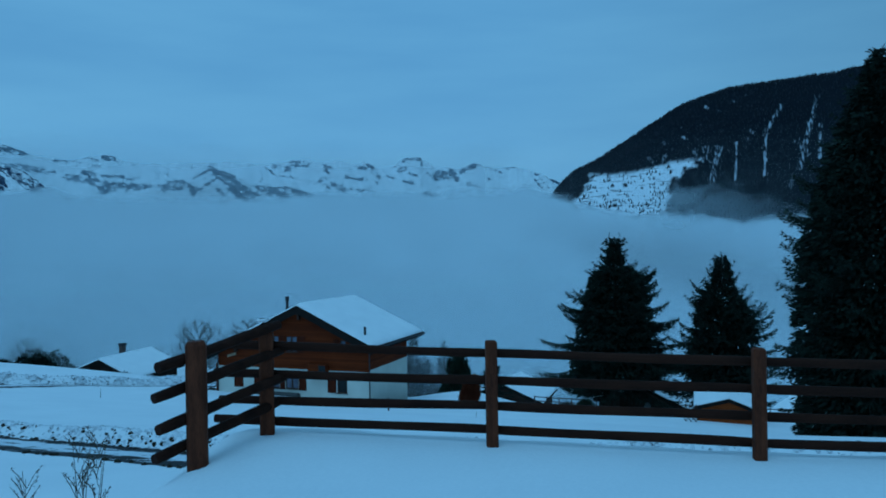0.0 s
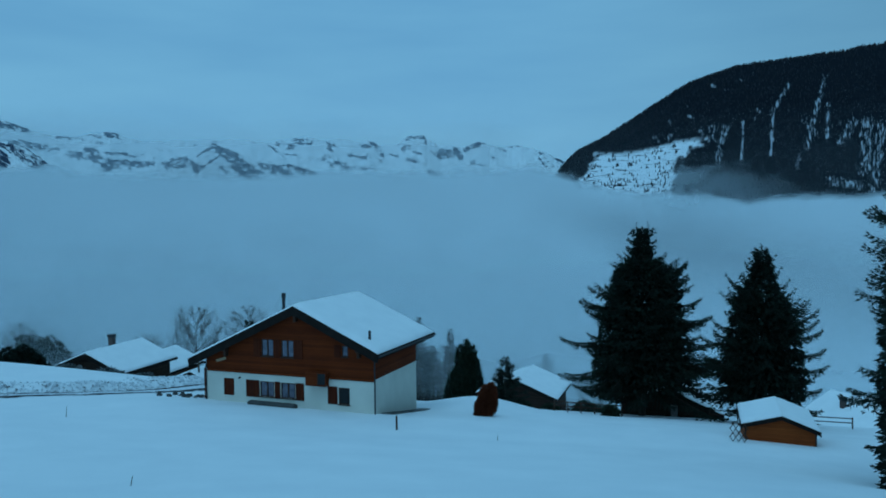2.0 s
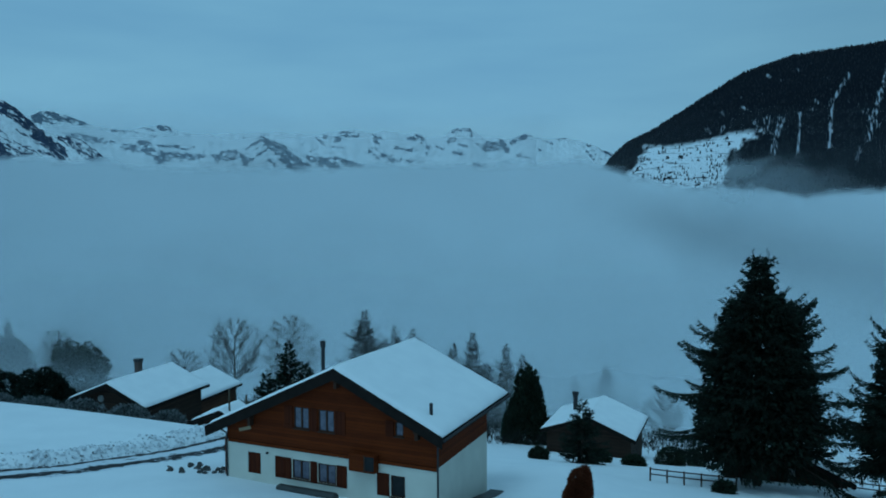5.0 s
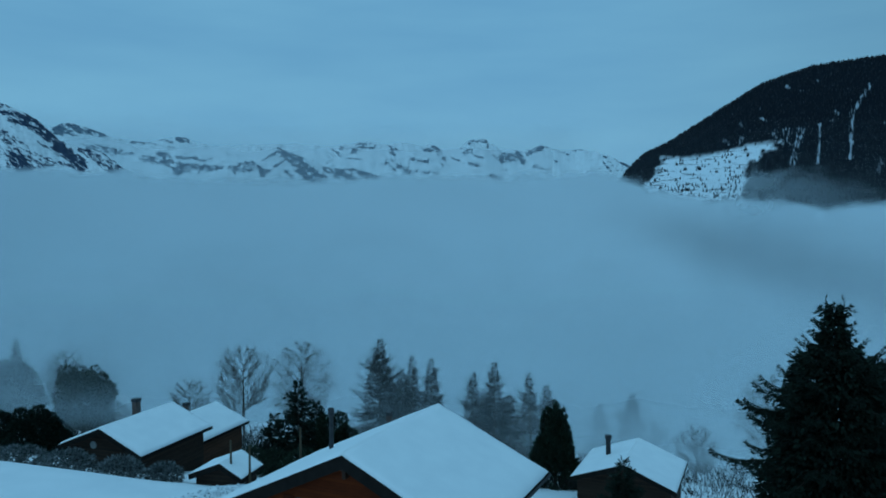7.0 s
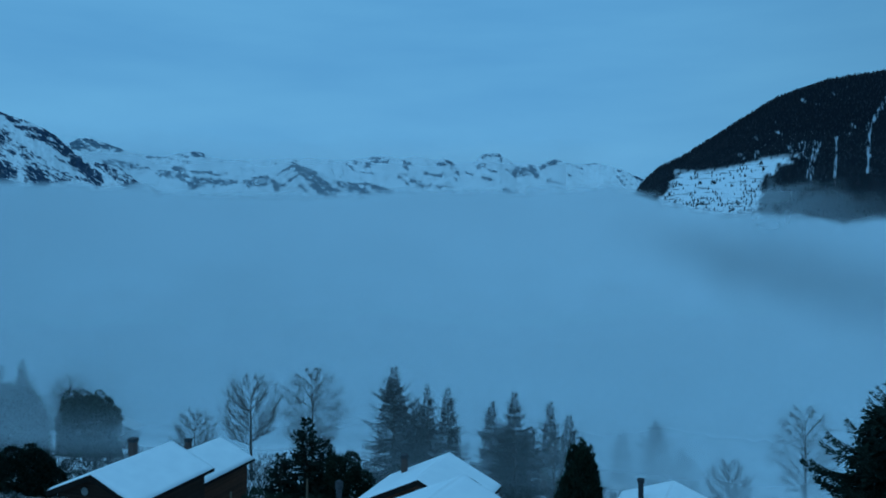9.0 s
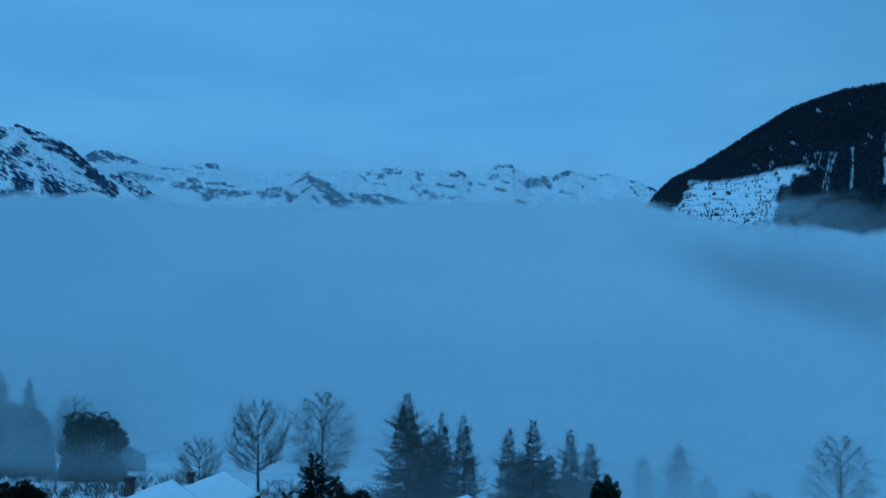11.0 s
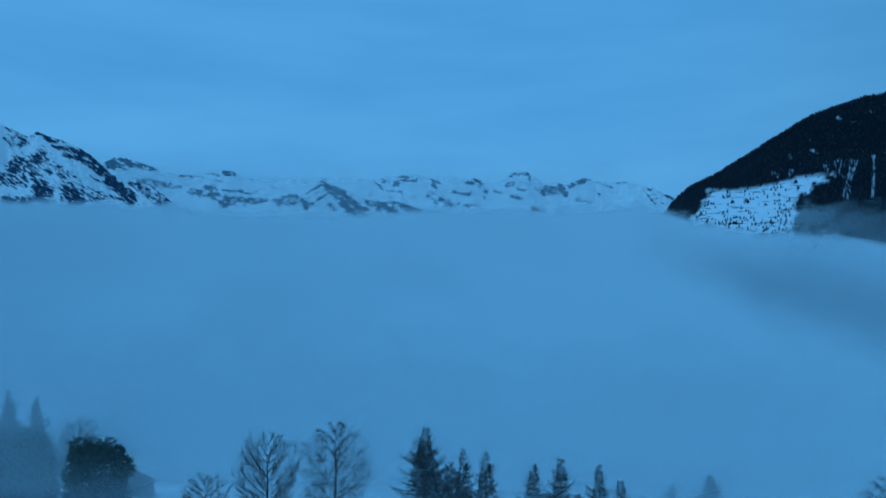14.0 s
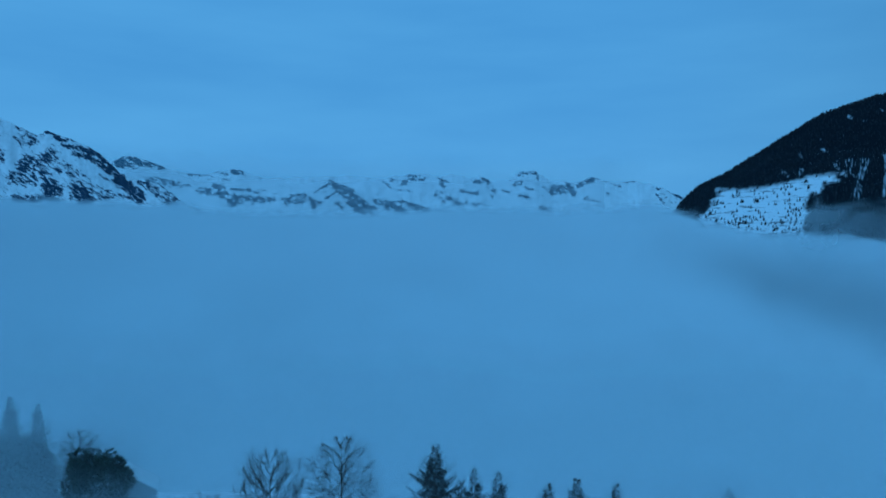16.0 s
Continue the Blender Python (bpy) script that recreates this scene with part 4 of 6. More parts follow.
def fog_sheet(name, radius, a0, a1, z0, z1, material, label, line=0.0, rows=10, gaps=None):
    """A curved bank of fog on the valley side. line: height of its upper edge, or (azimuth, height) stops. gaps: how thin it is at an azimuth, elevation and place."""
    verts, faces, over, thin = [], [], [], []
    n = 260
    for i in range(n + 1):
        az = a0 + (a1 - a0) * i / n
        a = radians(az)
        edge = line if isinstance(line, (int, float)) else crest(line, az)
        for j in range(rows + 1):
            t = j / rows
            z = z0 + (z1 - z0) * t
            verts.append((radius * math.sin(a), radius * math.cos(a), z))
            over.append(z - edge)
            thin.append(gaps(az, math.degrees(math.atan2(z, radius)), verts[-1]) if gaps else 0.0)
    for i in range(n):
        for j in range(rows):
            k = i * (rows + 1) + j
            faces.append((k, k + 1, k + rows + 2, k + rows + 1))
    ob = mesh_from(name, verts, faces, material, smooth=True)
    at_ = ob.data.attributes.new("over", "FLOAT", "POINT")
    at_.data.foreach_set("value", over)
    th = ob.data.attributes.new("thin", "FLOAT", "POINT")
    th.data.foreach_set("value", thin)
    return tagged(ob, label, "fog", kind="structure")


def along(stops, az, el):
    """Distance in degrees from a line of (azimuth, elevation, width, strength) stops, with the width and strength there."""
    q = np.array(stops)
    e0, w, k = (float(np.interp(az, q[:, 0], q[:, c])) for c in (1, 2, 3))
    out = max(0.0, q[0, 0] - az, az - q[-1, 0])
    return math.hypot(el - e0, out), w, k


RIFT = [(2.0, 2.6, 1.2, 0.0), (9.6, 0.7, 1.7, 0.09), (15, -1.4, 2.6, 0.32), (20.6, -2.7, 2.9, 0.36), (27, -4.5, 3.2, 0.35), (40, -8.0, 3.2, 0.25)]
WISP = [(14.7, 2.2, 0.6, 0.0), (15.6, 2.5, 0.6, 0.16), (16.6, 3.0, 0.6, 0.34), (17.8, 3.5, 0.9, 0.4), (19.5, 3.1, 1.0, 0.3), (22, 3.0, 0.9, 0.22), (24.0, 2.5, 0.7, 0.12), (26.0, 2.0, 0.5, 0.06)]


def bank_gaps(az, el, p):
    """A rift in the fog through which the dark slope behind shows faintly."""
    d, w, k = along(RIFT, az, el + 0.5 * noise.noise(Vector((az * 0.35, el * 0.35, 3))))
    return k * math.exp(-(d / w) ** 2)


def haze_gaps(az, el, p):
    """The haze ends before the wooded slope."""
    return float(step(3.0, 8.0, az))


def wisp_gaps(az, el, p):
    """A ragged tongue of mist licking up the slope."""
    d, w, k = along(WISP, az, el)
    over = max(0.0, el - float(np.interp(az, [q[0] for q in WISP], [q[1] for q in WISP])))
    rag = 0.95 * fractal(az * 0.8, el * 1.3, 4, 5)
    lift = math.hypot(over, max(0.0, WISP[0][0] - az), max(0.0, az - WISP[-1][0]))
    return 1 - k * float(step(-0.3, 1.3, 1.2 - lift / w + rag)) * float(step(-0.8, 1.6, el))


def mist_gaps(az, el, p):
    """Mist thins out where it meets the ground."""
    return 1 - float(step(0.0, 5.0, p[2] - float(base_height(p[0], p[1]))))


FOG_TONE = (0.745, 0.812, 0.845)
FOG_LINE = [(-75, 180), (-38.7, 179), (-33.7, 173), (-28.2, 170), (-26.2, 157), (-22.2, 162), (-14.2, 158), (-9.4, 174), (-2.9, 165), (3.5, 180), (6.8, 184), (8.5, 160), (10.8, 124), (13.5, 96), (17.2, 80), (19.6, 72), (22.6, 66), (26, 66), (32, 62), (75, 62)]
fog_sheet("haze", 3440, -62, 8, -100, 620, fog_material("thin_haze", FOG_TONE, 0.3, 40, 250, 0.004, (1, 1, 2.4), 0.25), "thin bluish haze before the distant range", 300, gaps=haze_gaps)
fog_sheet("fog_bank", 2420, -75, 75, -760, 330, fog_material("valley_fog", FOG_TONE, 1.0, -22, 26, 0.009, (1, 1, 2.4), 0.7, 0.06), "dense sea of fog filling the valley", FOG_LINE, rows=90, gaps=bank_gaps)
fog_sheet("fog_wisp", 2385, 14, 31, -60, 260, fog_material("drifting_wisp", FOG_TONE, 0.9, 400, 500, 0.009, (1, 1, 2.4), 0.2, 0.10), "ragged wisp of fog drifting before the wooded slope", 0.0, rows=50, gaps=wisp_gaps)
for dist, dens, lo, hi in ((124, 0.2, -32, -2), (147, 0.5, -38, -16), (172, 0.95, -46, -15), (190, 0.24, -20, 8), (197, 0.24, -20, 8), (207, 0.24, -20, 8)):
    fog_sheet("mist", dist, -80, 80, -80, 20, fog_material("mist", FOG_TONE, dens, lo, hi, 0.03, (1, 1, 1.6), 0.3, 0.0, 0.02), "drifting mist between the trees on the slope", 0.0, rows=50, gaps=mist_gaps)


# ---------------------------------------------------------------- houses
def gable_wall(bm, breaks, top, floor, holes, y0, y1):
    """A wall of upright strips between the breaks, with the roofline as its top and holes (x0, x1, z0, z1) through it."""
    xs = sorted(set(breaks) | {h[0] for h in holes} | {h[1] for h in holes})
    for a, b in zip(xs, xs[1:]):
        mid = (a + b) / 2
        cuts = sorted([(h[2], h[3]) for h in holes if h[0] <= mid <= h[1]])
        z = floor
        for c0, c1 in cuts:
            prism(bm, [(a, z), (b, z), (b, c0), (a, c0)], y0, y1)
            z = c1
        prism(bm, [(a, z), (b, z), (b, top(b)), (a, top(a))], y0, y1)


def roof_slab(name, x0, z0, x1, z1, y0, y1, low, high, material, parent, bevel=0.0, label=""):
    """A sloping slab from (x0, z0) to (x1, z1); low and high shift its under and upper side."""
    bm = bmesh.new()
    prism(bm, [(x0, z0 + low), (x1, z1 + low), (x1, z1 + high), (x0, z0 + high)], y0, y1)
    if bevel:
        bmesh.ops.bevel(bm, geom=list(bm.edges), offset=bevel, segments=2, affect="EDGES")
    return part(name, bm, material, parent, label)


def snow_slab(x0, z0, x1, z1, y0, y1, parent, seed, thick=0.2):
    """Snow lying on a roof slope, with a soft uneven rim."""
    nu, nv = 26, 36
    rnd = random.Random(seed)
    ph = rnd.uniform(0, 9)
    verts, faces = [], []
    for j in range(nv + 1):
        for i in range(nu + 1):
            s, t = i / nu, j / nv
            rim = min((1 - s) * nu, t * nv, (1 - t) * nv)
            h = thick * (0.25 if rim < 0.5 else 0.86 if rim < 1.5 else 1) + 0.03 * noise.noise(Vector((s * 6 + ph, t * 6, ph)))
            wob = 0.05 * noise.noise(Vector((t * 9 + ph, s * 9, 1))) if rim < 0.5 else 0
            verts.append((x0 + (x1 - x0) * s + wob, y0 + (y1 - y0) * t + wob, z0 + (z1 - z0) * s + h))
    o = len(verts)
    for j in range(nv + 1):
        for i in range(nu + 1):
            s, t = i / nu, j / nv
            verts.append((x0 + (x1 - x0) * s, y0 + (y1 - y0) * t, z0 + (z1 - z0) * s))
    w = nu + 1
    for j in range(nv):
        for i in range(nu):
            a = j * w + i
            faces.append((a, a + 1, a + w + 1, a + w))
            faces.append((o + a, o + a + w, o + a + w + 1, o + a + 1))
    for j in range(nv):
        for i in (0, nu):
            a = j * w + i
            faces.append((a, a + w, o + a + w, o + a))
    for i in range(nu):
        for j in (0, nv):
            a = j * w + i
            faces.append((a, a + 1, o + a + 1, o + a))
    ob = mesh_from("roof_snow", verts, faces, ROOF_SNOW, parent, smooth=True)
    bm = bmesh.new()
    bm.from_mesh(ob.data)
    bmesh.ops.recalc_face_normals(bm, faces=bm.faces)
    bm.to_mesh(ob.data)
    bm.free()
    return ob


def chimney(parent, x, y, z0, z1, w, material, cap_material, round_pipe=False):
    if round_pipe:
        vs, fs = tube([(x, y, z0), (x, y, z1 - 0.1)], [w / 2, w / 2], 12)
        c = mesh_from("chimney_pipe", vs, fs, material, parent)
        vs, fs = tube([(x, y, z1 - 0.42), (x, y, z1 - 0.38), (x, y, z1 - 0.05), (x, y, z1)], [w * 0.5, w * 0.72, w * 0.72, w * 0.5], 12)
        k = mesh_from("cowl", vs, fs, cap_material, c)
    else:
        c = boxed("chimney", x - w / 2, x + w / 2, y - w / 2, y + w / 2, z0, z1 - 0.34, material, parent, 0.02)
        k = boxed("cap", x - w * 0.62, x + w * 0.62, y - w * 0.62, y + w * 0.62, z1 - 0.34, z1, cap_material, c, 0.02)
    return c


def gabled_house(name, m, label, left, right, apex, left_eave, right_eave, length, floor, wall_mat, upper_z=None, upper_mat=None, over=0.7, snow=0.2, pipe=None, stack=None, holes=(), category="house", overs=None, barge=0.46):
    """A house whose gable faces -y. x = 0, y = 0 is under the front end of the ridge; z in world heights."""
    h = thing(name, m, label, category)
    zs = apex - snow

    def top(x):
        return (zs - (zs - (right_eave - snow)) * x / right if x >= 0 else zs - (zs - (left_eave - snow)) * x / left) - 0.26

    ol, orr, of, ob_ = overs or (over, over, over * 1.2, over * 1.2)
    wl, wr = left + ol, right - orr
    y0, y1 = of, length - ob_
    zones = [(floor, None, wall_mat)] if upper_z is None else [(floor, upper_z, wall_mat), (upper_z, None, upper_mat)]
    for z0, z1, mat in zones:
        roofline = (lambda x, z1=z1: z1) if z1 is not None else top
        for y, inner in ((y0, y0 + 0.28), (y1 - 0.28, y1)):
            bm = bmesh.new()
            hs = [q for q in holes if q[2] >= z0 and (z1 is None or q[3] <= z1)] if y == y0 else []
            gable_wall(bm, [wl, 0.0, wr], roofline, z0, hs, y, inner)
            bmesh.ops.remove_doubles(bm, verts=bm.verts, dist=0.001)
            part("gable_wall", bm, mat, h)
        for x, xi in ((wl, wl + 0.28), (wr - 0.28, wr)):
            bm = bmesh.new()
            zt = roofline(x) if z1 is not None else min(top(x), top(xi))
            box(bm, x, xi, y0 + 0.28, y1 - 0.28, z0, zt)
            part("side_wall", bm, mat, h)
    for side, xe, ze in ((-1, left, left_eave - snow), (1, right, right_eave - snow)):
        roof_slab("roof", 0, zs, xe, ze, 0.06, length - 0.06, -0.24, 0.0, FASCIA, h)
        roof_slab("barge_board", 0, zs, xe, ze, 0.0, 0.055, -barge, 0.04, FASCIA, h)
        roof_slab("barge_board", 0, zs, xe, ze, length - 0.055, length, -0.36, 0.04, FASCIA, h)
        bm = bmesh.new()
        box(bm, min(xe, xe - side * 0.05) + side * 0.055, max(xe, xe - side * 0.05) + side * 0.055, 0.0, length, ze - 0.3, ze + 0.02, 0.01)
        part("eaves_board", bm, FASCIA, h)
        snow_slab(0, zs, xe + side * 0.03, ze, 0.02, length - 0.02, h, int(abs(xe) * 100), snow)
    if pipe:
        chimney(h, *pipe, DARK_METAL, DARK_METAL, True)
    if stack:
        chimney(h, *stack, BRICKISH, DARK_METAL)
    return h, top, y0


def window(parent, x0, x1, z0, z1, y, leaves=2, material=None, glass=None):
    """A casement in its opening: frame, leaves with panes, net curtains and a sill."""
    f = 0.06
    bm = bmesh.new()
    box(bm, x0, x1, y + 0.02, y + 0.12, z0, z0 + f)
    box(bm, x0, x1, y + 0.02, y + 0.12, z1 - f, z1)
    box(bm, x0, x0 + f, y + 0.02, y + 0.12, z0 + f, z1 - f)
    box(bm, x1 - f, x1, y + 0.02, y + 0.12, z0 + f, z1 - f)
    for k in range(1, leaves):
        xm = x0 + (x1 - x0) * k / leaves
        box(bm, xm - 0.045, xm + 0.045, y + 0.02, y + 0.12, z0 + f, z1 - f)
    w = part("window", bm, material or FRAME_WOOD, parent)
    for k in range(leaves):
        a, b = x0 + (x1 - x0) * k / leaves + 0.05, x0 + (x1 - x0) * (k + 1) / leaves - 0.05
        boxed("pane", a, b, y + 0.07, y + 0.08, z0 + f, z1 - f, glass or GLASS, w, 0)
    bm = bmesh.new()
    box(bm, x0 - 0.06, x1 + 0.06, y - 0.08, y + 0.018, z0 - 0.06, z0 - 0.003, 0.01)
    part("sill", bm, FRAME_WOOD, w)
    return w


def shutter(parent, x0, x1, z0, z1, y):
    s = boxed("shutter", x0, x1, y - 0.05, y - 0.004, z0, z1, CHALET_WOOD_V, parent, 0.008)
    for zz in (z0 + 0.16, z1 - 0.24):
        boxed("batten", x0 + 0.04, x1 - 0.04, y - 0.075, y - 0.052, zz, zz + 0.09, CHALET_WOOD_V, s, 0.005)
    return s


# the large chalet; x runs along its gable front, y into the slope's fall
CH = pose(-5.54, 53.28, 0, 0, 0, -20.07)
AX, FRONT = -5.72, -0.5
ch_m = CH @ pose(AX, FRONT, 0)
# openings in ridge-based coordinates
o = lambda x: x - AX
ground_holes = [(o(-8.72), o(-7.6), -8.52, -7.46), (o(-7.05), o(-5.93), -8.52, -7.46), (o(-2.62), o(-1.8), -8.62, -7.5), (o(-11.75), o(-10.87), -8.62, -7.42)]
upper_holes = [(o(-8.58), o(-7.6), -5.72, -4.53), (o(-6.99), o(-6.0), -5.72, -4.53), (o(-2.34), o(-1.87), -5.45, -4.7)]
chalet, ch_top, ch_y = gabled_house(
    "chalet", ch_m, "two-storey chalet with orange-brown larch boards over white plaster, snowy roof", -8.65, 6.22, -1.97, -5.95, -4.88, 10.05, -10.6,
    PLASTER, -6.86, CHALET_WOOD, overs=(1.17, 0.5, 0.5, 2.45), snow=0.2, pipe=(-10.4 - AX, 5.7 - FRONT, -4.6, -1.93, 0.24), holes=ground_holes + upper_holes, barge=0.58)
for h in ground_holes[:2]:
    window(chalet, *h, ch_y, 2)
window(chalet, *ground_holes[2], ch_y, 1, glass=DARK_GLASS)
boxed("door", ground_holes[3][0], ground_holes[3][1], ch_y + 0.03, ch_y + 0.09, -8.62, -7.42, CHALET_WOOD_V, chalet, 0.01, "closed reddish-brown plank hatch")
for h in upper_holes[:2]:
    window(chalet, *h, ch_y, 2)
window(chalet, *upper_holes[2], ch_y, 1)
for a, b in ((-9.86, -9.2), (-9.18, -8.78), (-7.54, -7.1), (-5.88, -5.24)):
    shutter(chalet, o(a), o(b), -8.6, -7.42, ch_y)
shutter(chalet, o(-3.42), o(-2.7), -8.64, -7.46, ch_y)
for a, b in ((-9.2, -8.64), (-7.54, -7.06), (-5.94, -5.3)):
    shutter(chalet, o(a), o(b), -5.76, -4.5, ch_y)
shutter(chalet, o(-2.9), o(-2.42), -5.5, -4.66, ch_y)
# band of timber between storeys, bay with a small window, bargeboard brackets
boxed("storey_beam", o(-13.1), o(0.02), ch_y - 0.06, ch_y - 0.003, -6.98, -6.79, CHALET_WOOD, chalet, 0.01)
bay = boxed("bay", o(-4.85), o(-3.3), ch_y - 0.5, ch_y - 0.062, -7.42, -6.5, CHALET_WOOD, chalet, 0.02, "small boarded timber bay")
boxed("bay_window", o(-3.85), o(-3.34), ch_y - 0.52, ch_y - 0.503, -7.3, -6.56, DARK_GLASS, bay, 0)
boxed("bay_frame", o(-3.93), o(-3.86), ch_y - 0.54, ch_y - 0.503, -7.4, -6.5, FRAME_WOOD, bay, 0.005)
for x in (-5.72, -11.4, -1.0):
    zt = ch_top(o(x)) - 0.02
    boxed("purlin_end", o(x) - 0.13, o(x) + 0.13, 0.07, ch_y - 0.002, zt - 0.42, zt - 0.1, FRAME_WOOD, chalet, 0.02)
    boxed("bracket", o(x) - 0.09, o(x) + 0.09, ch_y - 0.35, ch_y - 0.002, zt - 0.78, zt - 0.43, FRAME_WOOD, chalet, 0.02)
bm = bmesh.new()
box(bm, -0.42, 0.42, -0.02, 0.02, -0.09, 0.09, 0.01)
sign = part("sign_board", bm, surface("pale_board", (0.3, 0.2, 0.12), (0.42, 0.3, 0.19), scale=6, fine=30, rough=0.8), chalet, "pale carved wooden board")
sign.matrix_local = pose(o(-11.9), ch_y - 0.04, -6.12, 0, -16, 0)
lampv, lampf = lump(random.Random(2), (o(-10.37), ch_y - 0.08, -7.32), 0.1)
mesh_from("wall_lamp", lampv, lampf, DARK_METAL, chalet)
vs, fs = tube([(o(0.07), ch_y - 0.06, -10.3), (o(0.07), ch_y - 0.06, -5.3), (o(0.4), ch_y - 0.3, -5.2)], [0.05, 0.05, 0.05], 8)
mesh_from("downpipe", vs, fs, DARK_METAL, chalet)
vs, fs = tube([(o(-13.2), ch_y - 0.06, -9.9), (o(-13.2), ch_y - 0.06, -6.5), (o(-13.7), ch_y - 0.4, -6.1)], [0.05, 0.05, 0.05], 8)
mesh_from("downpipe", vs, fs, DARK_METAL, chalet)
vs, fs = tube([(o(-0.65), 0.75 - FRONT, -4.6), (o(-0.65), 0.75 - FRONT, -3.75)], [0.09, 0.09], 10)
mesh_from("roof_vent", vs, fs, DARK_METAL, chalet)
vs, fs = tube([(6.34, 0.0, -5.2), (6.34, 10.05, -5.2)], [0.07, 0.07], 8)
mesh_from("gutter", vs, fs, DARK_METAL, chalet)
boxed("lean_to_wall", o(-13.75), o(-13.24), ch_y + 0.4, ch_y + 3.2, -9.9, -6.9, CHALET_WOOD, chalet, 0.02)
for k in range(14):
    bm = bmesh.new()
    box(bm, 5.72, 6.2, -0.05, 0.05, -0.08, 0.08, 0.01)
    rf = part("rafter_end", bm, FRAME_WOOD, chalet)
    rf.matrix_local = pose(0, 0.5 + k * 0.69, -5.38)
boxed("corner_post", o(-0.12), o(0.03), ch_y - 0.04, ch_y - 0.003, -6.85, -5.2, CHALET_WOOD, chalet, 0.01)

slab = thing("terrace_slab", pose(0, 0, 0), "dark wet slab path along the chalet's side", "path")
sv, sf = [], []
for k in range(11):
    for xo in (0.06, 0.9):
        p = CH @ Vector((xo + 0.05 * math.sin(k * 1.7), 0.9 + 0.68 * k, 0))
        zf = floor_at(p.x, p.y)
        sv += [(p.x, p.y, zf + 0.05), (p.x, p.y, zf - 0.25)]
for k in range(10):
    q = k * 4
    sf += [(q, q + 2, q + 6, q + 4), (q + 2, q + 3, q + 7, q + 6), (q, q + 4, q + 5, q + 1), (q + 1, q + 5, q + 7, q + 3)]
sf += [(0, 1, 3, 2), (40, 42, 43, 41)]
mesh_from("slab", sv, sf, ASPHALT_SLAB, slab)
bench = thing("covered_bench", CH @ pose(-7.3, -0.75, -8.93), "low dark covered bench before the chalet wall", "bench")
boxed("seat_cover", -1.9, 1.9, -0.25, 0.25, -0.3, 0.27, ASPHALT_SLAB, bench, 0.12)

# neighbouring houses
H2 = pose(-42.26, 89.04, 0, 0, 0, -12.4)
house2, _, h2y = gabled_house("barn_house", H2, "dark timber house with a snowy roof and a chimney", -4.95, 4.7, -10.9, -12.85, -13.1, 11.0, -17.5, OLD_WOOD, over=0.6, snow=0.22, stack=(-2.5, 8.0, -12.4, -10.15, 0.62))
vs, fs = tube([(-1.3, h2y - 0.08, -12.9), (-1.3, h2y + 0.0, -12.9)], [0.36, 0.36], 14)
mesh_from("satellite_dish", vs, fs, CONCRETE, house2)
H2B = pose(-42.5, 103.6, 0, 0, 0, -12.4)
gabled_house("timber_house", H2B, "brown timber house with a snowy roof behind another", -5.3, 4.5, -14.0, -16.2, -16.0, 9.5, -21.5, BROWN_WOOD, over=0.6, snow=0.25, stack=(-3.6, 8.0, -15.4, -14.2, 0.55))
CP = pose(-28.2, 83.2, 0, 0, 0, -8)
gabled_house("carport", CP, "small timber carport with a thin snowy roof", -2.9, 2.0, -12.05, -13.15, -13.2, 4.0, -15.3, OLD_WOOD, over=0.4, snow=0.14, category="carport")
H3 = pose(8.3, 102, 0, 0, 0, -19)
gabled_house("farmhouse", H3, "brown timber farmhouse with a snowy roof and a chimney", -5.7, 5.4, -17.3, -19.3, -19.5, 10.8, -24.6, OLD_WOOD, over=0.6, snow=0.22, pipe=(-2.7, 5.6, -18.6, -16.05, 0.55))
H4 = pose(-13.95, 92, 0, 0, 0, -14)
gabled_house("lower_house", H4, "low house with a broad snow-covered roof", -6.6, 5.1, -11.4, -14.4, -14.0, 8.5, -20.5, BROWN_WOOD, over=0.6, snow=0.25, stack=(-3.9, 6.2, -13.6, -11.5, 0.5))
H5 = pose(47.5, 83, 0, 0, 0, 24)
gabled_house("far_house", H5, "timber house with a snowy roof beyond the trees", -6.0, 6.0, -16.5, -18.9, -18.9, 9.0, -23.5, BROWN_WOOD, over=0.6, snow=0.22, stack=(-2.6, 5.2, -18.2, -16.4, 0.5))
H6 = pose(-98.5, 187, 0, 0, 0, 28)
gabled_house("mist_house", H6, "house with a snowy roof almost lost in the mist", -6.0, 6.5, -31.0, -34.6, -35.0, 10.0, -43.0, BROWN_WOOD, over=0.6, snow=0.25)
HUT = pose(21.0, 77.5, 0, 0, 0, -18)
hut, _, hy = gabled_house("log_hut", HUT, "dark timber hut under a spruce with snow on its roof", -5.2, 5.0, -13.1, -14.4, -15.3, 7.0, -17.8, OLD_WOOD, over=0.5, snow=0.2, category="hut")
boxed("door", 0.1, 0.75, hy - 0.03, hy - 0.004, -16.4, -14.9, CONCRETE, hut, 0.01, "pale small door")

SHED = pose(19.66, 50.52, 0, 0, 0, -19)
shed, _, sy = gabled_house("garden_shed", SHED, "orange-brown boarded garden shed with thick snow on its roof", -2.3, 2.1, -8.55, -9.2, -9.35, 5.0, -11.6, SHED_WOOD, over=0.16, snow=0.22, category="shed", barge=0.2)
for x in (-2.12, 1.84):
    boxed("corner_trim", x, x + 0.1, sy - 0.03, sy - 0.003, -11.4, -9.6, FRAME_WOOD, shed, 0.005)


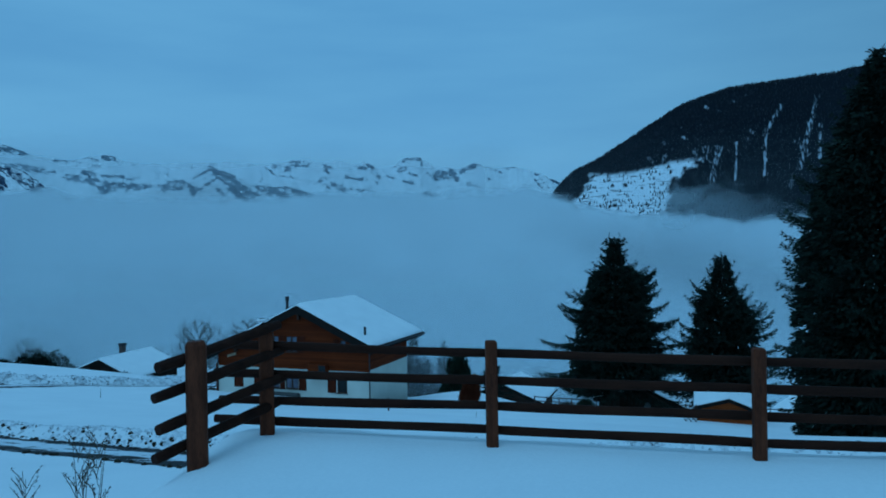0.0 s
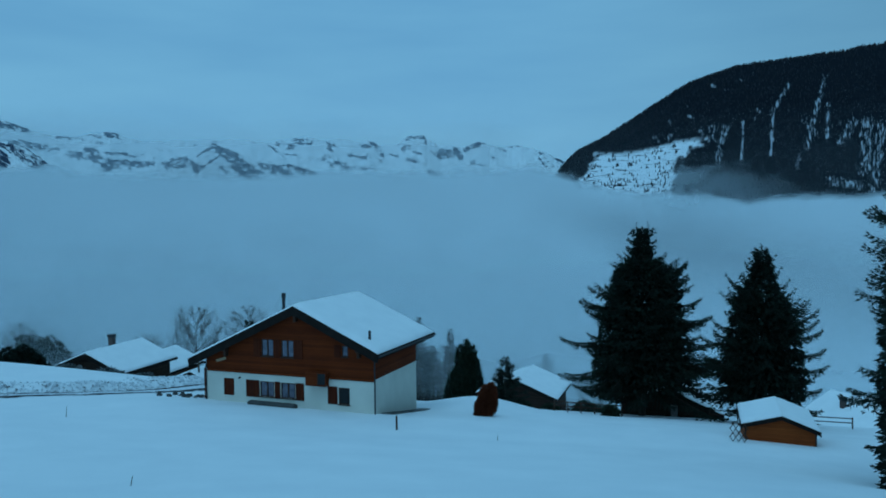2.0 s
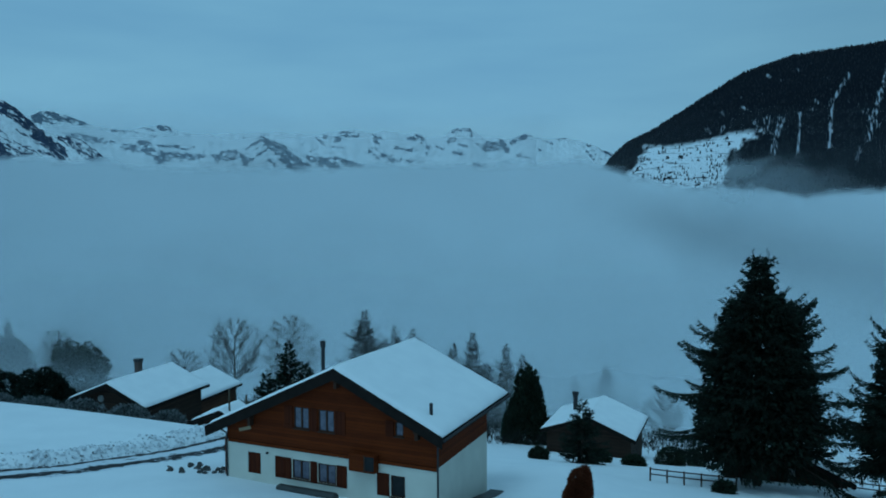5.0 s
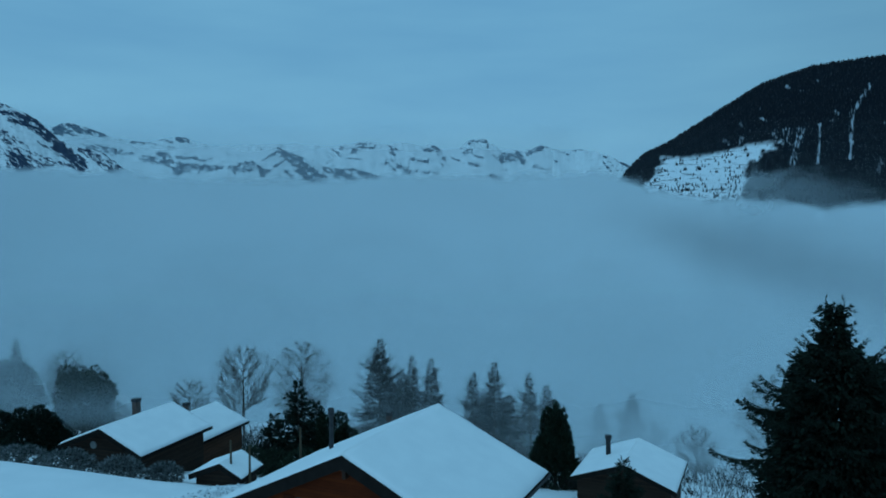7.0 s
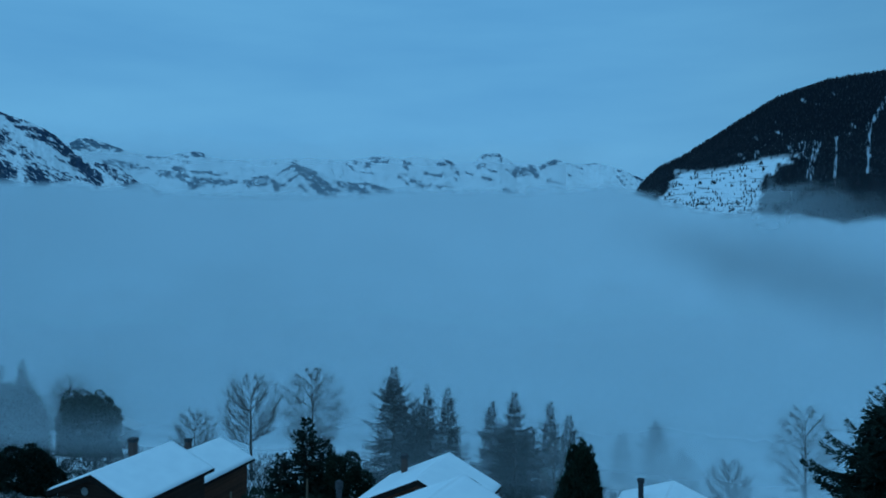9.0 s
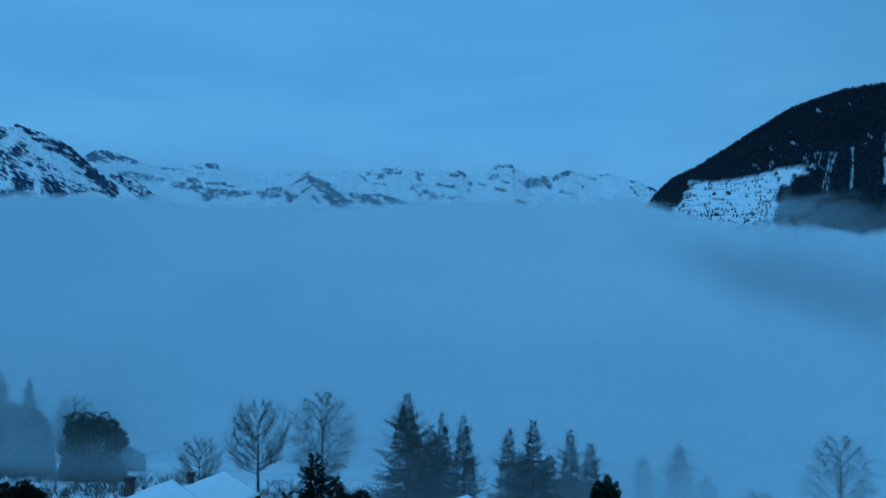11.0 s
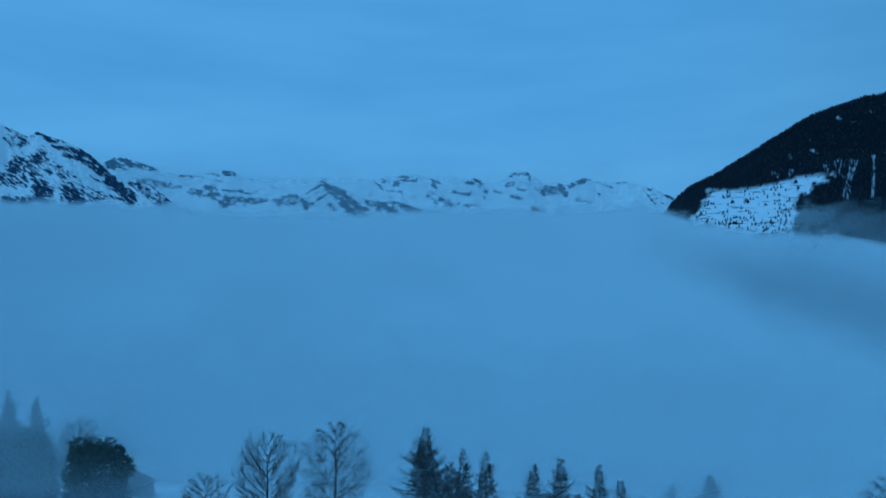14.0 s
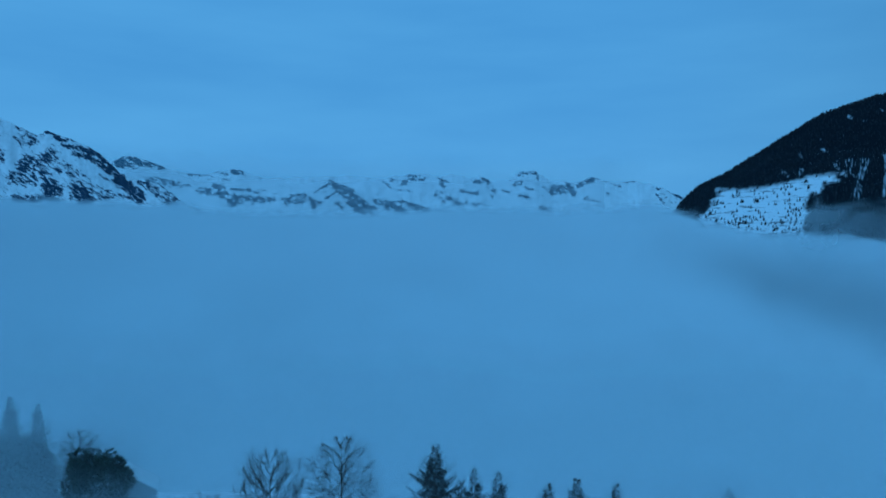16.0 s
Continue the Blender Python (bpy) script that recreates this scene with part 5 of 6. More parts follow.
# ---------------------------------------------------------------- the rail fence in front
def rail_between(name, a, b, r, parent, label="", flat=1.0, seed=0):
    """A log from a to b, slightly bowed, flattened to a half-round where flat < 1."""
    a, b = Vector(a), Vector(b)
    d = (b - a).normalized()
    side = d.cross(Vector((0, 0, 1))).normalized()
    up = side.cross(d)
    rnd = random.Random(seed)
    verts, faces = [], []
    n, k = 12, 10
    for i in range(n + 1):
        t = i / n
        p = a.lerp(b, t) + up * 0.005 * math.sin(t * 3.1 * 2 + seed) + side * 0.006 * math.sin(t * 5 + seed)
        rr = r * (1 + 0.05 * math.sin(t * 7 + seed * 2.1)) * (0.93 if i in (0, n) else 1)
        for j in range(k):
            an = 2 * math.pi * j / k
            verts.append(p + side * math.cos(an) * rr * flat + up * math.sin(an) * rr)
    for i in range(n):
        for j in range(k):
            q, w = i * k + j, i * k + (j + 1) % k
            faces.append((q, w, w + k, q + k))
    faces.append(tuple(range(k))[::-1])
    faces.append(tuple(range(n * k, (n + 1) * k)))
    return mesh_from(name, verts, faces, LOG, parent, label=label)


def fence_post(x, y, z0, z1, w, parent, turn, round_post=False):
    if round_post:
        vs, fs = tube([(0, 0, z0), (0, 0, z1 - 0.04), (0, 0, z1)], [w / 2, w / 2, w / 2 - 0.03], 14)
        p = mesh_from("post", vs, fs, POST, parent)
    else:
        p = boxed("post", -w / 2, w / 2, -w / 2, w / 2, z0, z1, POST, parent, 0.018)
    p.matrix_local = pose(x, y, 0, 0, 0, turn)
    return p


fence = thing("rail_fence", pose(0, 0, 0), "brown wooden rail fence with four log rails in snow", "fence")
fence_post(-2.55, 7.48, -0.9, 1.26, 0.215, fence, 12, True)
fence_post(-2.09, 8.55, -0.6, 1.22, 0.165, fence, 10)
fence_post(0.52, 8.17, -0.6, 1.13, 0.128, fence, 4)
fence_post(3.28, 7.62, -0.7, 1.08, 0.128, fence, -6)
fence_post(6.2, 7.25, -0.8, 1.02, 0.128, fence, -6)
fence_post(9.1, 7.1, -0.9, 0.96, 0.128, fence, -6)
# places where the rails meet behind the posts, with the height of each rail there
LINE = [(-2.7, 8.74), (0.52, 8.29), (3.28, 7.73), (6.2, 7.36), (9.4, 7.2)]
RAIL_HEIGHTS = [(1.06, 0.72, 0.40, 0.17), (0.97, 0.66, 0.37, 0.10), (0.92, 0.63, 0.34, 0.06), (0.86, 0.57, 0.28, 0.0), (0.8, 0.51, 0.22, -0.06)]
for k, ((ax, ay), (bx, by)) in enumerate(zip(LINE, LINE[1:])):
    for i in range(4):
        a = (ax - (0.02 if k else 0.06 * (i % 2)), ay, RAIL_HEIGHTS[k][i])
        b = (bx + 0.02, by, RAIL_HEIGHTS[k + 1][i])
        rail_between("rail", a, b, 0.052, fence, flat=0.8, seed=i * 7 + k)
for i, zz in enumerate((1.02, 0.72, 0.41, 0.12)):
    rail_between("rail", (-2.84 - 0.04 * (i % 2), 7.2, zz + 0.01), (-1.97 + 0.03 * (i % 3), 8.66, zz + 0.27), 0.058, fence, seed=40 + i)
capv, capf = lump(random.Random(9), (-2.12, 8.5, 1.36), 0.085)
capsnow = mesh_from("snow_cap", [(x, y, 1.36 + (z - 1.36) * 0.45) for x, y, z in capv], capf, ROOF_SNOW, None, smooth=True)
tagged(capsnow, "small cap of snow lying on a fence post", "snow")


# ---------------------------------------------------------------- trees and shrubs
def blade(V, F, p, d, n, length, width):
    """A narrow pointed leaf-like quad from p along d, with width across d x n."""
    s = d.cross(n)
    if s.length < 1e-4:
        s = d.orthogonal()
    s = s.normalized() * width * 0.5
    o = len(V)
    q = p + d * length * 0.45
    V += [p, q + s, p + d * length, q - s]
    F.append((o, o + 1, o + 2, o + 3))


def sprays(name, rows, material, parent):
    """One mesh of many narrow quads; rows: start, way, flat side, length and width of each."""
    r = np.array(rows, dtype=float)
    p, d, n, ln, w = r[:, 0:3], r[:, 3:6], r[:, 6:9], r[:, 9:10], r[:, 10:11]
    d = d / np.linalg.norm(d, axis=1, keepdims=True)
    s = np.cross(d, n)
    s = s / np.maximum(np.linalg.norm(s, axis=1, keepdims=True), 1e-6) * w * 0.5
    q = p + d * ln * 0.45
    V = np.stack([p, q + s, p + d * ln, q - s], 1).reshape(-1, 3)
    k = len(r)
    me = bpy.data.meshes.new(name)
    me.vertices.add(4 * k)
    me.vertices.foreach_set("co", V.ravel())
    me.loops.add(4 * k)
    me.loops.foreach_set("vertex_index", np.arange(4 * k, dtype=np.int32))
    me.polygons.add(k)
    me.polygons.foreach_set("loop_start", np.arange(0, 4 * k, 4, dtype=np.int32))
    me.update(calc_edges=True)
    me.materials.append(material)
    ob = new(name, me)
    ob.parent = parent
    return ob


def conifer(name, base, H, shape, seed, needles, label, group="", clear=0.08, whorl=0.42, per=7, lift=0.25, droop=0.5, upturn=0.5, twig=0.55, blade_w=0.13, gap=0.2, hang=0.5, leaders=1, lean=0.0, trunk_r=None, category="conifer tree", fan=2, blade_l=0.34, step_len=0.3, inner=14, reach=(0.62, 1.12), scatter=1.0, tipw=0.25, tipless=0.4, inner_r=0.55, inner_w=1.6, taper=0.0, crisp=0.0):
    """A spruce or larch: trunk, whorls of bowed limbs, side twigs and hanging sprays. shape: radius as (share of height, metres)."""
    rnd = random.Random(seed)
    t = thing(name, pose(*base), label, category, group)
    tr = trunk_r or H * 0.016
    pts = [(lean * s * H + 0.05 * math.sin(s * 5 + seed), 0.04 * math.sin(s * 7), -0.6 + s * (H + 0.6)) for s in (0, 0.02, 0.15, 0.35, 0.6, 0.8, 0.97)]
    vs, fs = tube(pts, [tr * 1.5, tr * 1.2, tr, tr * 0.8, tr * 0.5, tr * 0.25, tr * 0.06], 9)
    mesh_from("trunk", vs, fs, BARK, t, smooth=True)
    S = []
    U = rnd.uniform
    limbs = []
    hs = [q[0] for q in shape]
    rs = [q[1] for q in shape]
    z = H * clear
    up = Vector((0, 0, 1))
    loose = 0.8 - 0.45 * crisp
    tops = [(0.0, 0.0)] if leaders == 1 else [(-0.5, 0.1), (0.5, -0.1)]
    while z < H * 0.985:
        s = z / H
        R = float(np.interp(s, hs, rs))
        m = max(4, int(per * (0.6 + 0.4 * min(1, R / 2))))
        split = leaders > 1 and s > 0.84
        for c in (tops if split else [(0.0, 0.0)]):
            for k in range(m):
                a = rnd.uniform(0, 2 * math.pi)
                L = R * rnd.uniform(*reach) * (0.62 if split else 1) + 0.12
                if rnd.random() < 0.08:
                    L *= 1.12
                el = lift * (2 * s - 0.55) + rnd.uniform(-0.12, 0.12)
                out = Vector((math.cos(a), math.sin(a), 0))
                z0 = z + rnd.uniform(-0.5, 0.5) * whorl * scatter
                start = Vector((lean * z + c[0], c[1], z0))
                n = max(2, int(L / gap))
                path = []
                for i in range(n + 1):
                    u = i / n
                    dz = L * (math.tan(el) * u - droop * (1 - 0.6 * s) * u * u * 0.8 + upturn * 0.55 * u ** (3 + crisp))
                    path.append(start + out * L * u + up * dz)
                if L > 0.9:
                    cut = [path[round(n * q)] for q in (0, 0.3, 0.55, 0.75, 0.9)]
                    limbs.append((cut, [0.022 + 0.012 * L, 0.016 + 0.008 * L, 0.012 + 0.005 * L, 0.01, 0.005]))
                for i in range(1, n + 1):
                    p = path[i]
                    d = (path[i] - path[i - 1]).normalized()
                    u = i / n
                    side = d.cross(up).normalized()
                    wide = twig * (0.3 * (1 - 0.7 * taper * u) + min(L, 4.5) * 0.34 * (tipw + 1.5 * (1 - u) ** 0.8 * min(1.0, u * 3)) * taper + min(L, 4.5) * 0.34 * (tipw + 2.2 * u * (1 - u)) * (1 - taper)) * U(0.65, 1.2)
                    sag = 0.5 * (1 - 0.6 * s)
                    for sg in (-1, 1):
                        td = (d * U(0.55, 1.0) + side * sg * U(0.5, 1.0) + up * U(-0.5, 0.02)).normalized()
                        m_ = max(1, int(wide / step_len))
                        for j in range(m_):
                            f = j / m_
                            q = p + td * (wide * f) - up * (sag * f * f * wide)
                            for _f in range(fan):
                                S.append((q.x + U(-.04, .04), q.y + U(-.04, .04), q.z + U(-.05, .03), td.x + d.x * (0.5 + crisp) + U(-loose, loose), td.y + d.y * (0.5 + crisp) + U(-loose, loose), td.z + d.z * crisp + U(-.9, .25) * loose * 1.2, U(-1, 1), U(-1, 1), U(-.2, 1), blade_l * U(0.7, 1.3), blade_w * U(0.7, 1.2)))
                            if hang and rnd.random() < 0.6:
                                S.append((q.x, q.y, q.z, U(-.25, .25), U(-.25, .25), -1.0, U(-1, 1), U(-1, 1), 0.1, hang * U(0.35, 1.0) * (1 - 0.6 * s) * (1 - tipless * u), blade_w * 0.9))
                    for _f in range(2):
                        S.append((p.x - d.x * .1, p.y - d.y * .1, p.z, d.x + U(-.2, .2), d.y + U(-.2, .2), d.z + U(0, .5), side.x, side.y, U(-1, 1), blade_l * 1.3, blade_w))
        # shaded inner foliage round the trunk
        for k in range(int(inner * R)):
            a, q = U(0, 6.283), R * inner_r * math.sqrt(rnd.random())
            S.append((lean * z + q * math.cos(a), q * math.sin(a), z + U(-.3, .3), math.cos(a) + U(-.6, .6), math.sin(a) + U(-.6, .6), U(-.9, .3), U(-1, 1), U(-1, 1), U(-1, 1), blade_l * 1.8, blade_w * inner_w))
        z += whorl * (0.75 + 0.5 * rnd.random()) * (1 - 0.3 * s)
    for c in tops:
        for k in range(14):
            S.append((lean * H + c[0] + U(-.05, .05), c[1], H - 1.0 + 0.07 * k, U(-.5, .5), U(-.5, .5), 0.9, 1, 0.2, 0, blade_l * 1.2, blade_w))
    sprays("crown", S, needles, t)
    mesh_from("branchwork", *join([tube(p, r, 4, False) for p, r in limbs]), BARK, t)
    return t


def clump_tree(name, base, lumps, count, size, leaf, label, seed, group="", trunk=None, category="tree", upward=0.0):
    """A dense crown of leafy sprays spread over the shells of several rounded lumps (x, y, z, rx, ry, rz)."""
    rnd = random.Random(seed)
    t = thing(name, pose(*base), label, category, group)
    V, F = [], []
    vol = [l[3] * l[5] for l in lumps]
    for _ in range(count):
        cx, cy, cz, rx, ry, rz = rnd.choices(lumps, vol)[0]
        a, e = rnd.uniform(0, 6.283), math.asin(rnd.uniform(-0.85, 1))
        q = rnd.uniform(0.55, 1.05) ** 0.6
        n = Vector((math.cos(a) * math.cos(e), math.sin(a) * math.cos(e), math.sin(e)))
        p = Vector((cx + n.x * rx * q, cy + n.y * ry * q, cz + n.z * rz * q))
        d = (n + Vector((rnd.uniform(-.7, .7), rnd.uniform(-.7, .7), rnd.uniform(-.5, .7) + upward))).normalized()
        for _k in range(3):
            blade(V, F, p, (d + Vector((rnd.uniform(-.5, .5), rnd.uniform(-.5, .5), rnd.uniform(-.4, .4)))).normalized(), Vector((rnd.uniform(-1, 1), rnd.uniform(-1, 1), rnd.uniform(-1, 1))), size * rnd.uniform(0.6, 1.4), size * 0.26)
    mesh_from("crown", V, F, leaf, t)
    if trunk:
        vs, fs = tube([(0, 0, -0.6), (0.05, 0, trunk[0] * 0.5), (0, 0.04, trunk[0])], [trunk[1] * 1.3, trunk[1], trunk[1] * 0.5], 8)
        mesh_from("trunk", vs, fs, BARK, t)
    return t


def bare_tree(name, base, H, spread, seed, label, group="", weep=0.0, levels=4, bole=0.3, fork=6, category="bare tree", limbs_per=9):
    """A leafless tree: bole, limbs, branches and fine twigs."""
    rnd = random.Random(seed)
    t = thing(name, pose(*base), label, category, group)
    vs, fs = tube([(0, 0, -0.8), (0.03, 0.02, H * bole * 0.5), (0, 0, H * bole), (0.05, 0, H * 0.6), (0.0, 0.05, H * 0.86)], [H * 0.017, H * 0.013, H * 0.011, H * 0.006, H * 0.0015], 8)
    mesh_from("trunk", vs, fs, BARK, t, smooth=True)
    limbs, twigs = [], []
    z_low, mid, half_w, half_h = H * bole, H * (bole + 1) * 0.5, H * spread * 0.42, H * (1 - bole) * 0.52

    def curve(p, d, length, rise, n=4):
        pts, q, dd = [p], p, d.normalized()
        for _ in range(n):
            dd = (dd + Vector((rnd.uniform(-.13, .13), rnd.uniform(-.13, .13), rise))).normalized()
            q = q + dd * (length / n)
            pts.append(q)
        return pts

    def offshoot(pts, i, spread_):
        d = (pts[i] - pts[i - 1]).normalized()
        a = rnd.uniform(0, 6.283)
        s = d.orthogonal().normalized()
        s = s * math.cos(a) + d.cross(s) * math.sin(a)
        return pts[i - 1].lerp(pts[i], rnd.random()), (d + s * spread_).normalized()

    count = int(fork * limbs_per * 0.75)
    for k in range(count):
        # limbs climb from the stem to the shell of an egg-shaped crown
        f = (k + 0.5) / count
        a = k * 2.39996 + rnd.uniform(-.3, .3)
        zc = 1 - 1.8 * f
        w = math.sqrt(max(0.03, 1 - zc * zc)) * rnd.uniform(0.8, 1.06)
        tip = Vector((math.cos(a) * w * half_w, math.sin(a) * w * half_w, mid + zc * half_h))
        root = Vector((0, 0, max(z_low * rnd.uniform(0.9, 1.15), tip.z - w * half_w * rnd.uniform(0.6, 1.15) - H * 0.03)))
        bend = root.lerp(tip, 0.55) + Vector((math.cos(a), math.sin(a), 0)) * w * half_w * 0.2 + Vector((0, 0, half_h * 0.22 * weep))
        pts = [root * ((1 - u) ** 2) + bend * (2 * u * (1 - u)) + tip * (u * u) for u in (0, 0.2, 0.4, 0.6, 0.8, 1.0)]
        r0 = 0.05 * (1.1 - 0.5 * f)
        limbs.append(tube(pts, [r0, r0 * 0.8, r0 * 0.6, r0 * 0.45, r0 * 0.3, 0.009], 4, False))
        reach = (tip - root).length
        for i in range(2, 6):
            for _ in range(levels // 2):
                p, d = offshoot(pts, i, rnd.uniform(0.4, 0.75))
                side = curve(p, d, reach * rnd.uniform(0.2, 0.38), 0.12 - weep * 0.3)
                twigs.append(tube(side, [0.021, 0.018, 0.015, 0.013, 0.009], 3, False))
                for j in range(1, 5):
                    for _t in range(2):
                        p2, d2 = offshoot(side, j, rnd.uniform(0.4, 0.8))
                        fine = curve(p2, d2, reach * rnd.uniform(0.07, 0.15) * (1 + 1.2 * weep), 0.08 - weep * 1.1, 3)
                        twigs.append(tube(fine, [0.014, 0.012, 0.010, 0.008], 3, False))
    mesh_from("branchwork", *join(limbs), BARK, t)
    mesh_from("twigwork", *join(twigs), TWIG, t)
    return t


def at(x, y, sink=0.1):
    return (x, y, floor_at(x, y) - sink)


# the three big spruces by the field
BIG = "big spruces beside the field"
SPRUCE = dict(per=10, whorl=0.8, fan=4, twig=0.66, gap=0.2, step_len=0.16, reach=(0.62, 1.14), scatter=0.35, tipw=0.16, tipless=0.65, inner_r=0.67, inner_w=2.2, taper=0.8, crisp=0.6)
conifer("spruce", (17.15, 73.0, -14.4), 17.6, [(0, 6.0), (0.12, 6.5), (0.25, 6.7), (0.42, 5.8), (0.6, 4.6), (0.74, 3.7), (0.79, 2.4), (0.82, 1.2), (0.9, 0.9), (0.96, 0.45), (1, 0.08)], 4, NEEDLES,
        "tall twin-topped dark spruce with drooping layered branches beside a hut", BIG, clear=0.17, leaders=2, upturn=0.85, droop=1.0, lift=0.16, hang=1.1, blade_w=0.08, blade_l=0.24, inner=230, **SPRUCE)
conifer("spruce", (26.1, 68.4, -14.2), 15.4, [(0, 4.4), (0.12, 4.8), (0.3, 5.0), (0.5, 4.2), (0.66, 3.2), (0.78, 1.7), (0.84, 1.1), (0.93, 0.65), (1, 0.1)], 7, NEEDLES,
        "broad dark spruce with upswept branches beyond a garden shed", BIG, clear=0.17, upturn=0.9, droop=0.85, lift=0.3, hang=0.95, blade_w=0.08, blade_l=0.24, inner=230, **SPRUCE)
conifer("spruce", (21.8, 36.0, -9.2), 20.9, [(0, 4.9), (0.1, 5.1), (0.38, 5.1), (0.53, 4.7), (0.64, 3.9), (0.77, 2.9), (0.9, 1.4), (1, 0.12)], 9, NEEDLES,
        "large near spruce with long drooping branches reaching the snow", BIG, clear=0.03, upturn=0.85, droop=1.05, lift=0.16, hang=1.0, blade_w=0.065, blade_l=0.22, inner=480, **{**SPRUCE, "inner_r": 0.8})

conifer("young_spruce", (5.3, 82.9, floor_at(5.3, 82.9)), -11.0 - floor_at(5.3, 82.9), [(0, 2.2), (0.3, 2.0), (0.7, 0.9), (1, 0.05)], 15, NEEDLES, "young dark spruce standing behind a dry hedge", clear=0.05, whorl=0.3, upturn=0.6, hang=0.3, twig=0.35, blade_w=0.09)
DARKS = "dark spruces between the lower houses"
for i, (x, y, top, r) in enumerate(((-27.7, 105, -9.7, 2.8), (-30.2, 104, -13.2, 2.3), (-26.2, 107, -12.6, 2.2))):
    b = floor_at(x, y)
    conifer("spruce", (x, y, b), top - b, [(0, r), (0.4, r * 0.9), (0.75, r * 0.45), (1, 0.08)], 20 + i, NEEDLES, "dark slim spruce among the lower houses", DARKS, clear=0.05, whorl=0.5, upturn=0.6, hang=0.4, fan=2)

clump_tree("yew", (-23.4, 105, floor_at(-23.4, 105)), [(0, 0, 2.6, 2.5, 2.2, 2.8), (-0.6, 0, 5.0, 1.8, 1.6, 2.0), (1.3, 0, 3.6, 1.7, 1.5, 2.2), (-2.0, 0, 2.2, 1.6, 1.5, 2.2), (0.5, 0, 6.3, 0.9, 0.9, 1.2), (-1.3, 0, 6.0, 0.8, 0.8, 1.1), (2.3, 0, 2.2, 1.3, 1.3, 1.8)], 9000, 0.32, THUJA, "broad dark yew among the lower houses", 29, category="evergreen tree", trunk=(4, 0.25))

# a cone of many upright spiky lobes
rt = random.Random(31)
LOBES = [(0, 0, 3.2, 3.1, 2.8, 4.0), (0, 0, 6.4, 2.1, 2.0, 3.2), (0, 0, 9.0, 0.9, 0.9, 2.4), (0.05, 0, 11.2, 0.3, 0.3, 1.6)]
for k in range(46):
    zc = 0.8 + 9.6 * (k / 46)
    a = k * 2.4 + rt.uniform(-.3, .3)
    q = 3.8 * (1 - zc / 12.2) ** 0.85 * rt.uniform(0.85, 1.05)
    LOBES.append((q * math.cos(a), q * math.sin(a), zc + 0.6, 0.5, 0.5, rt.uniform(1.2, 1.9)))
clump_tree("thuja", (2.1, 117.8, -27.4), LOBES, 9500, 0.5, THUJA, "dense dark conical evergreen with upright spiky sprays", 31, upward=1.8, category="evergreen tree", trunk=(6, 0.25))
clump_tree("beech_hedge", (1.75, 57.4, -10.75), [(0, 0, 0.8, 0.62, 0.6, 0.95), (0.3, 0.1, 1.7, 0.62, 0.55, 0.85), (-0.1, 0, 0.3, 0.6, 0.55, 0.5), (0.1, 0, 1.15, 0.55, 0.5, 0.7), (0.45, 0, 1.3, 0.5, 0.5, 0.8), (0.55, 0, 2.25, 0.3, 0.3, 0.5)], 12000, 0.15, BEECH,
           "rusty brown dry beech bush leaning in the snow", 33, category="shrub", trunk=(1.2, 0.05))
PINES = "dark pines beside the timber house"
clump_tree("pine_bush", (-56.6, 100.0, -18.5), [(0, 0, 3.4, 2.6, 2.2, 2.4), (1.4, 0, 4.4, 1.6, 1.5, 1.6), (2.6, 0, 2.4, 1.8, 1.6, 1.8), (-2.0, 0.4, 2.6, 2.0, 1.8, 1.8), (0, -0.4, 1.0, 3.6, 2.2, 1.6), (-1.2, 0, 5.4, 0.8, 0.8, 0.9), (0.9, 0, 5.9, 0.7, 0.7, 0.8), (2.6, 0, 4.4, 0.8, 0.8, 0.9), (3.8, 0, 3.2, 0.8, 0.8, 0.9)], 9000, 0.4, NEEDLES, "rounded dark pine bush beside a snowy bank", 35, PINES, category="pine", trunk=(3.2, 0.2))
clump_tree("pine_bush", (-61.5, 100.5, -16.6), [(0, 0, 1.9, 2.4, 2.0, 2.0), (-2.4, 0, 1.6, 2.2, 2.0, 1.6), (-5.2, 0, 1.8, 2.6, 2.0, 1.9), (-1.0, 0, 3.6, 0.8, 0.8, 0.9), (-3.6, 0, 3.2, 0.8, 0.8, 0.8)], 7000, 0.4, NEEDLES, "low dark pine bush beside a snowy bank", 36, PINES, category="pine", trunk=(1.6, 0.15))
BLURRED = "rounded trees in the mist"
def dome(seed, half, height, slump=0.0):
    """Lobes of a broad old crown: upright sides, a knobbly top, sinking by slump towards +x."""
    rnd = random.Random(seed)
    out = [(0, 0, height * 0.42, half * 0.78, half * 0.7, height * 0.42), (0, 0, height * 0.2, half * 0.8, half * 0.7, height * 0.25)]
    for k in range(64):
        a, e = k * 2.39996, rnd.uniform(0.0, 1.0)
        w = (1 - max(0.0, e - 0.55) ** 2 * 3.4) ** 0.5 * rnd.uniform(0.84, 1.0)
        x = half * 0.86 * w * math.cos(a)
        z = height * (0.1 + 0.8 * e) * (1 - slump * max(0.0, x / half))
        r = half * rnd.uniform(0.14, 0.24)
        out.append((x, half * 0.7 * w * math.sin(a), z, r, r, r * rnd.uniform(0.9, 1.3)))
    return out


clump_tree("rounded_tree", (-90.0, 165, -37), dome(37, 6.2, 18.0, 0.1), 12000, 0.7, PINE, "large rounded dark tree fading in the mist", 37, BLURRED, trunk=(6, 0.45))
clump_tree("rounded_tree", (-112.5, 171, -38), dome(38, 9.5, 17.8, 0.35), 11000, 0.8, PINE, "broad rounded tree dissolving in the mist", 38, BLURRED, trunk=(6, 0.45))

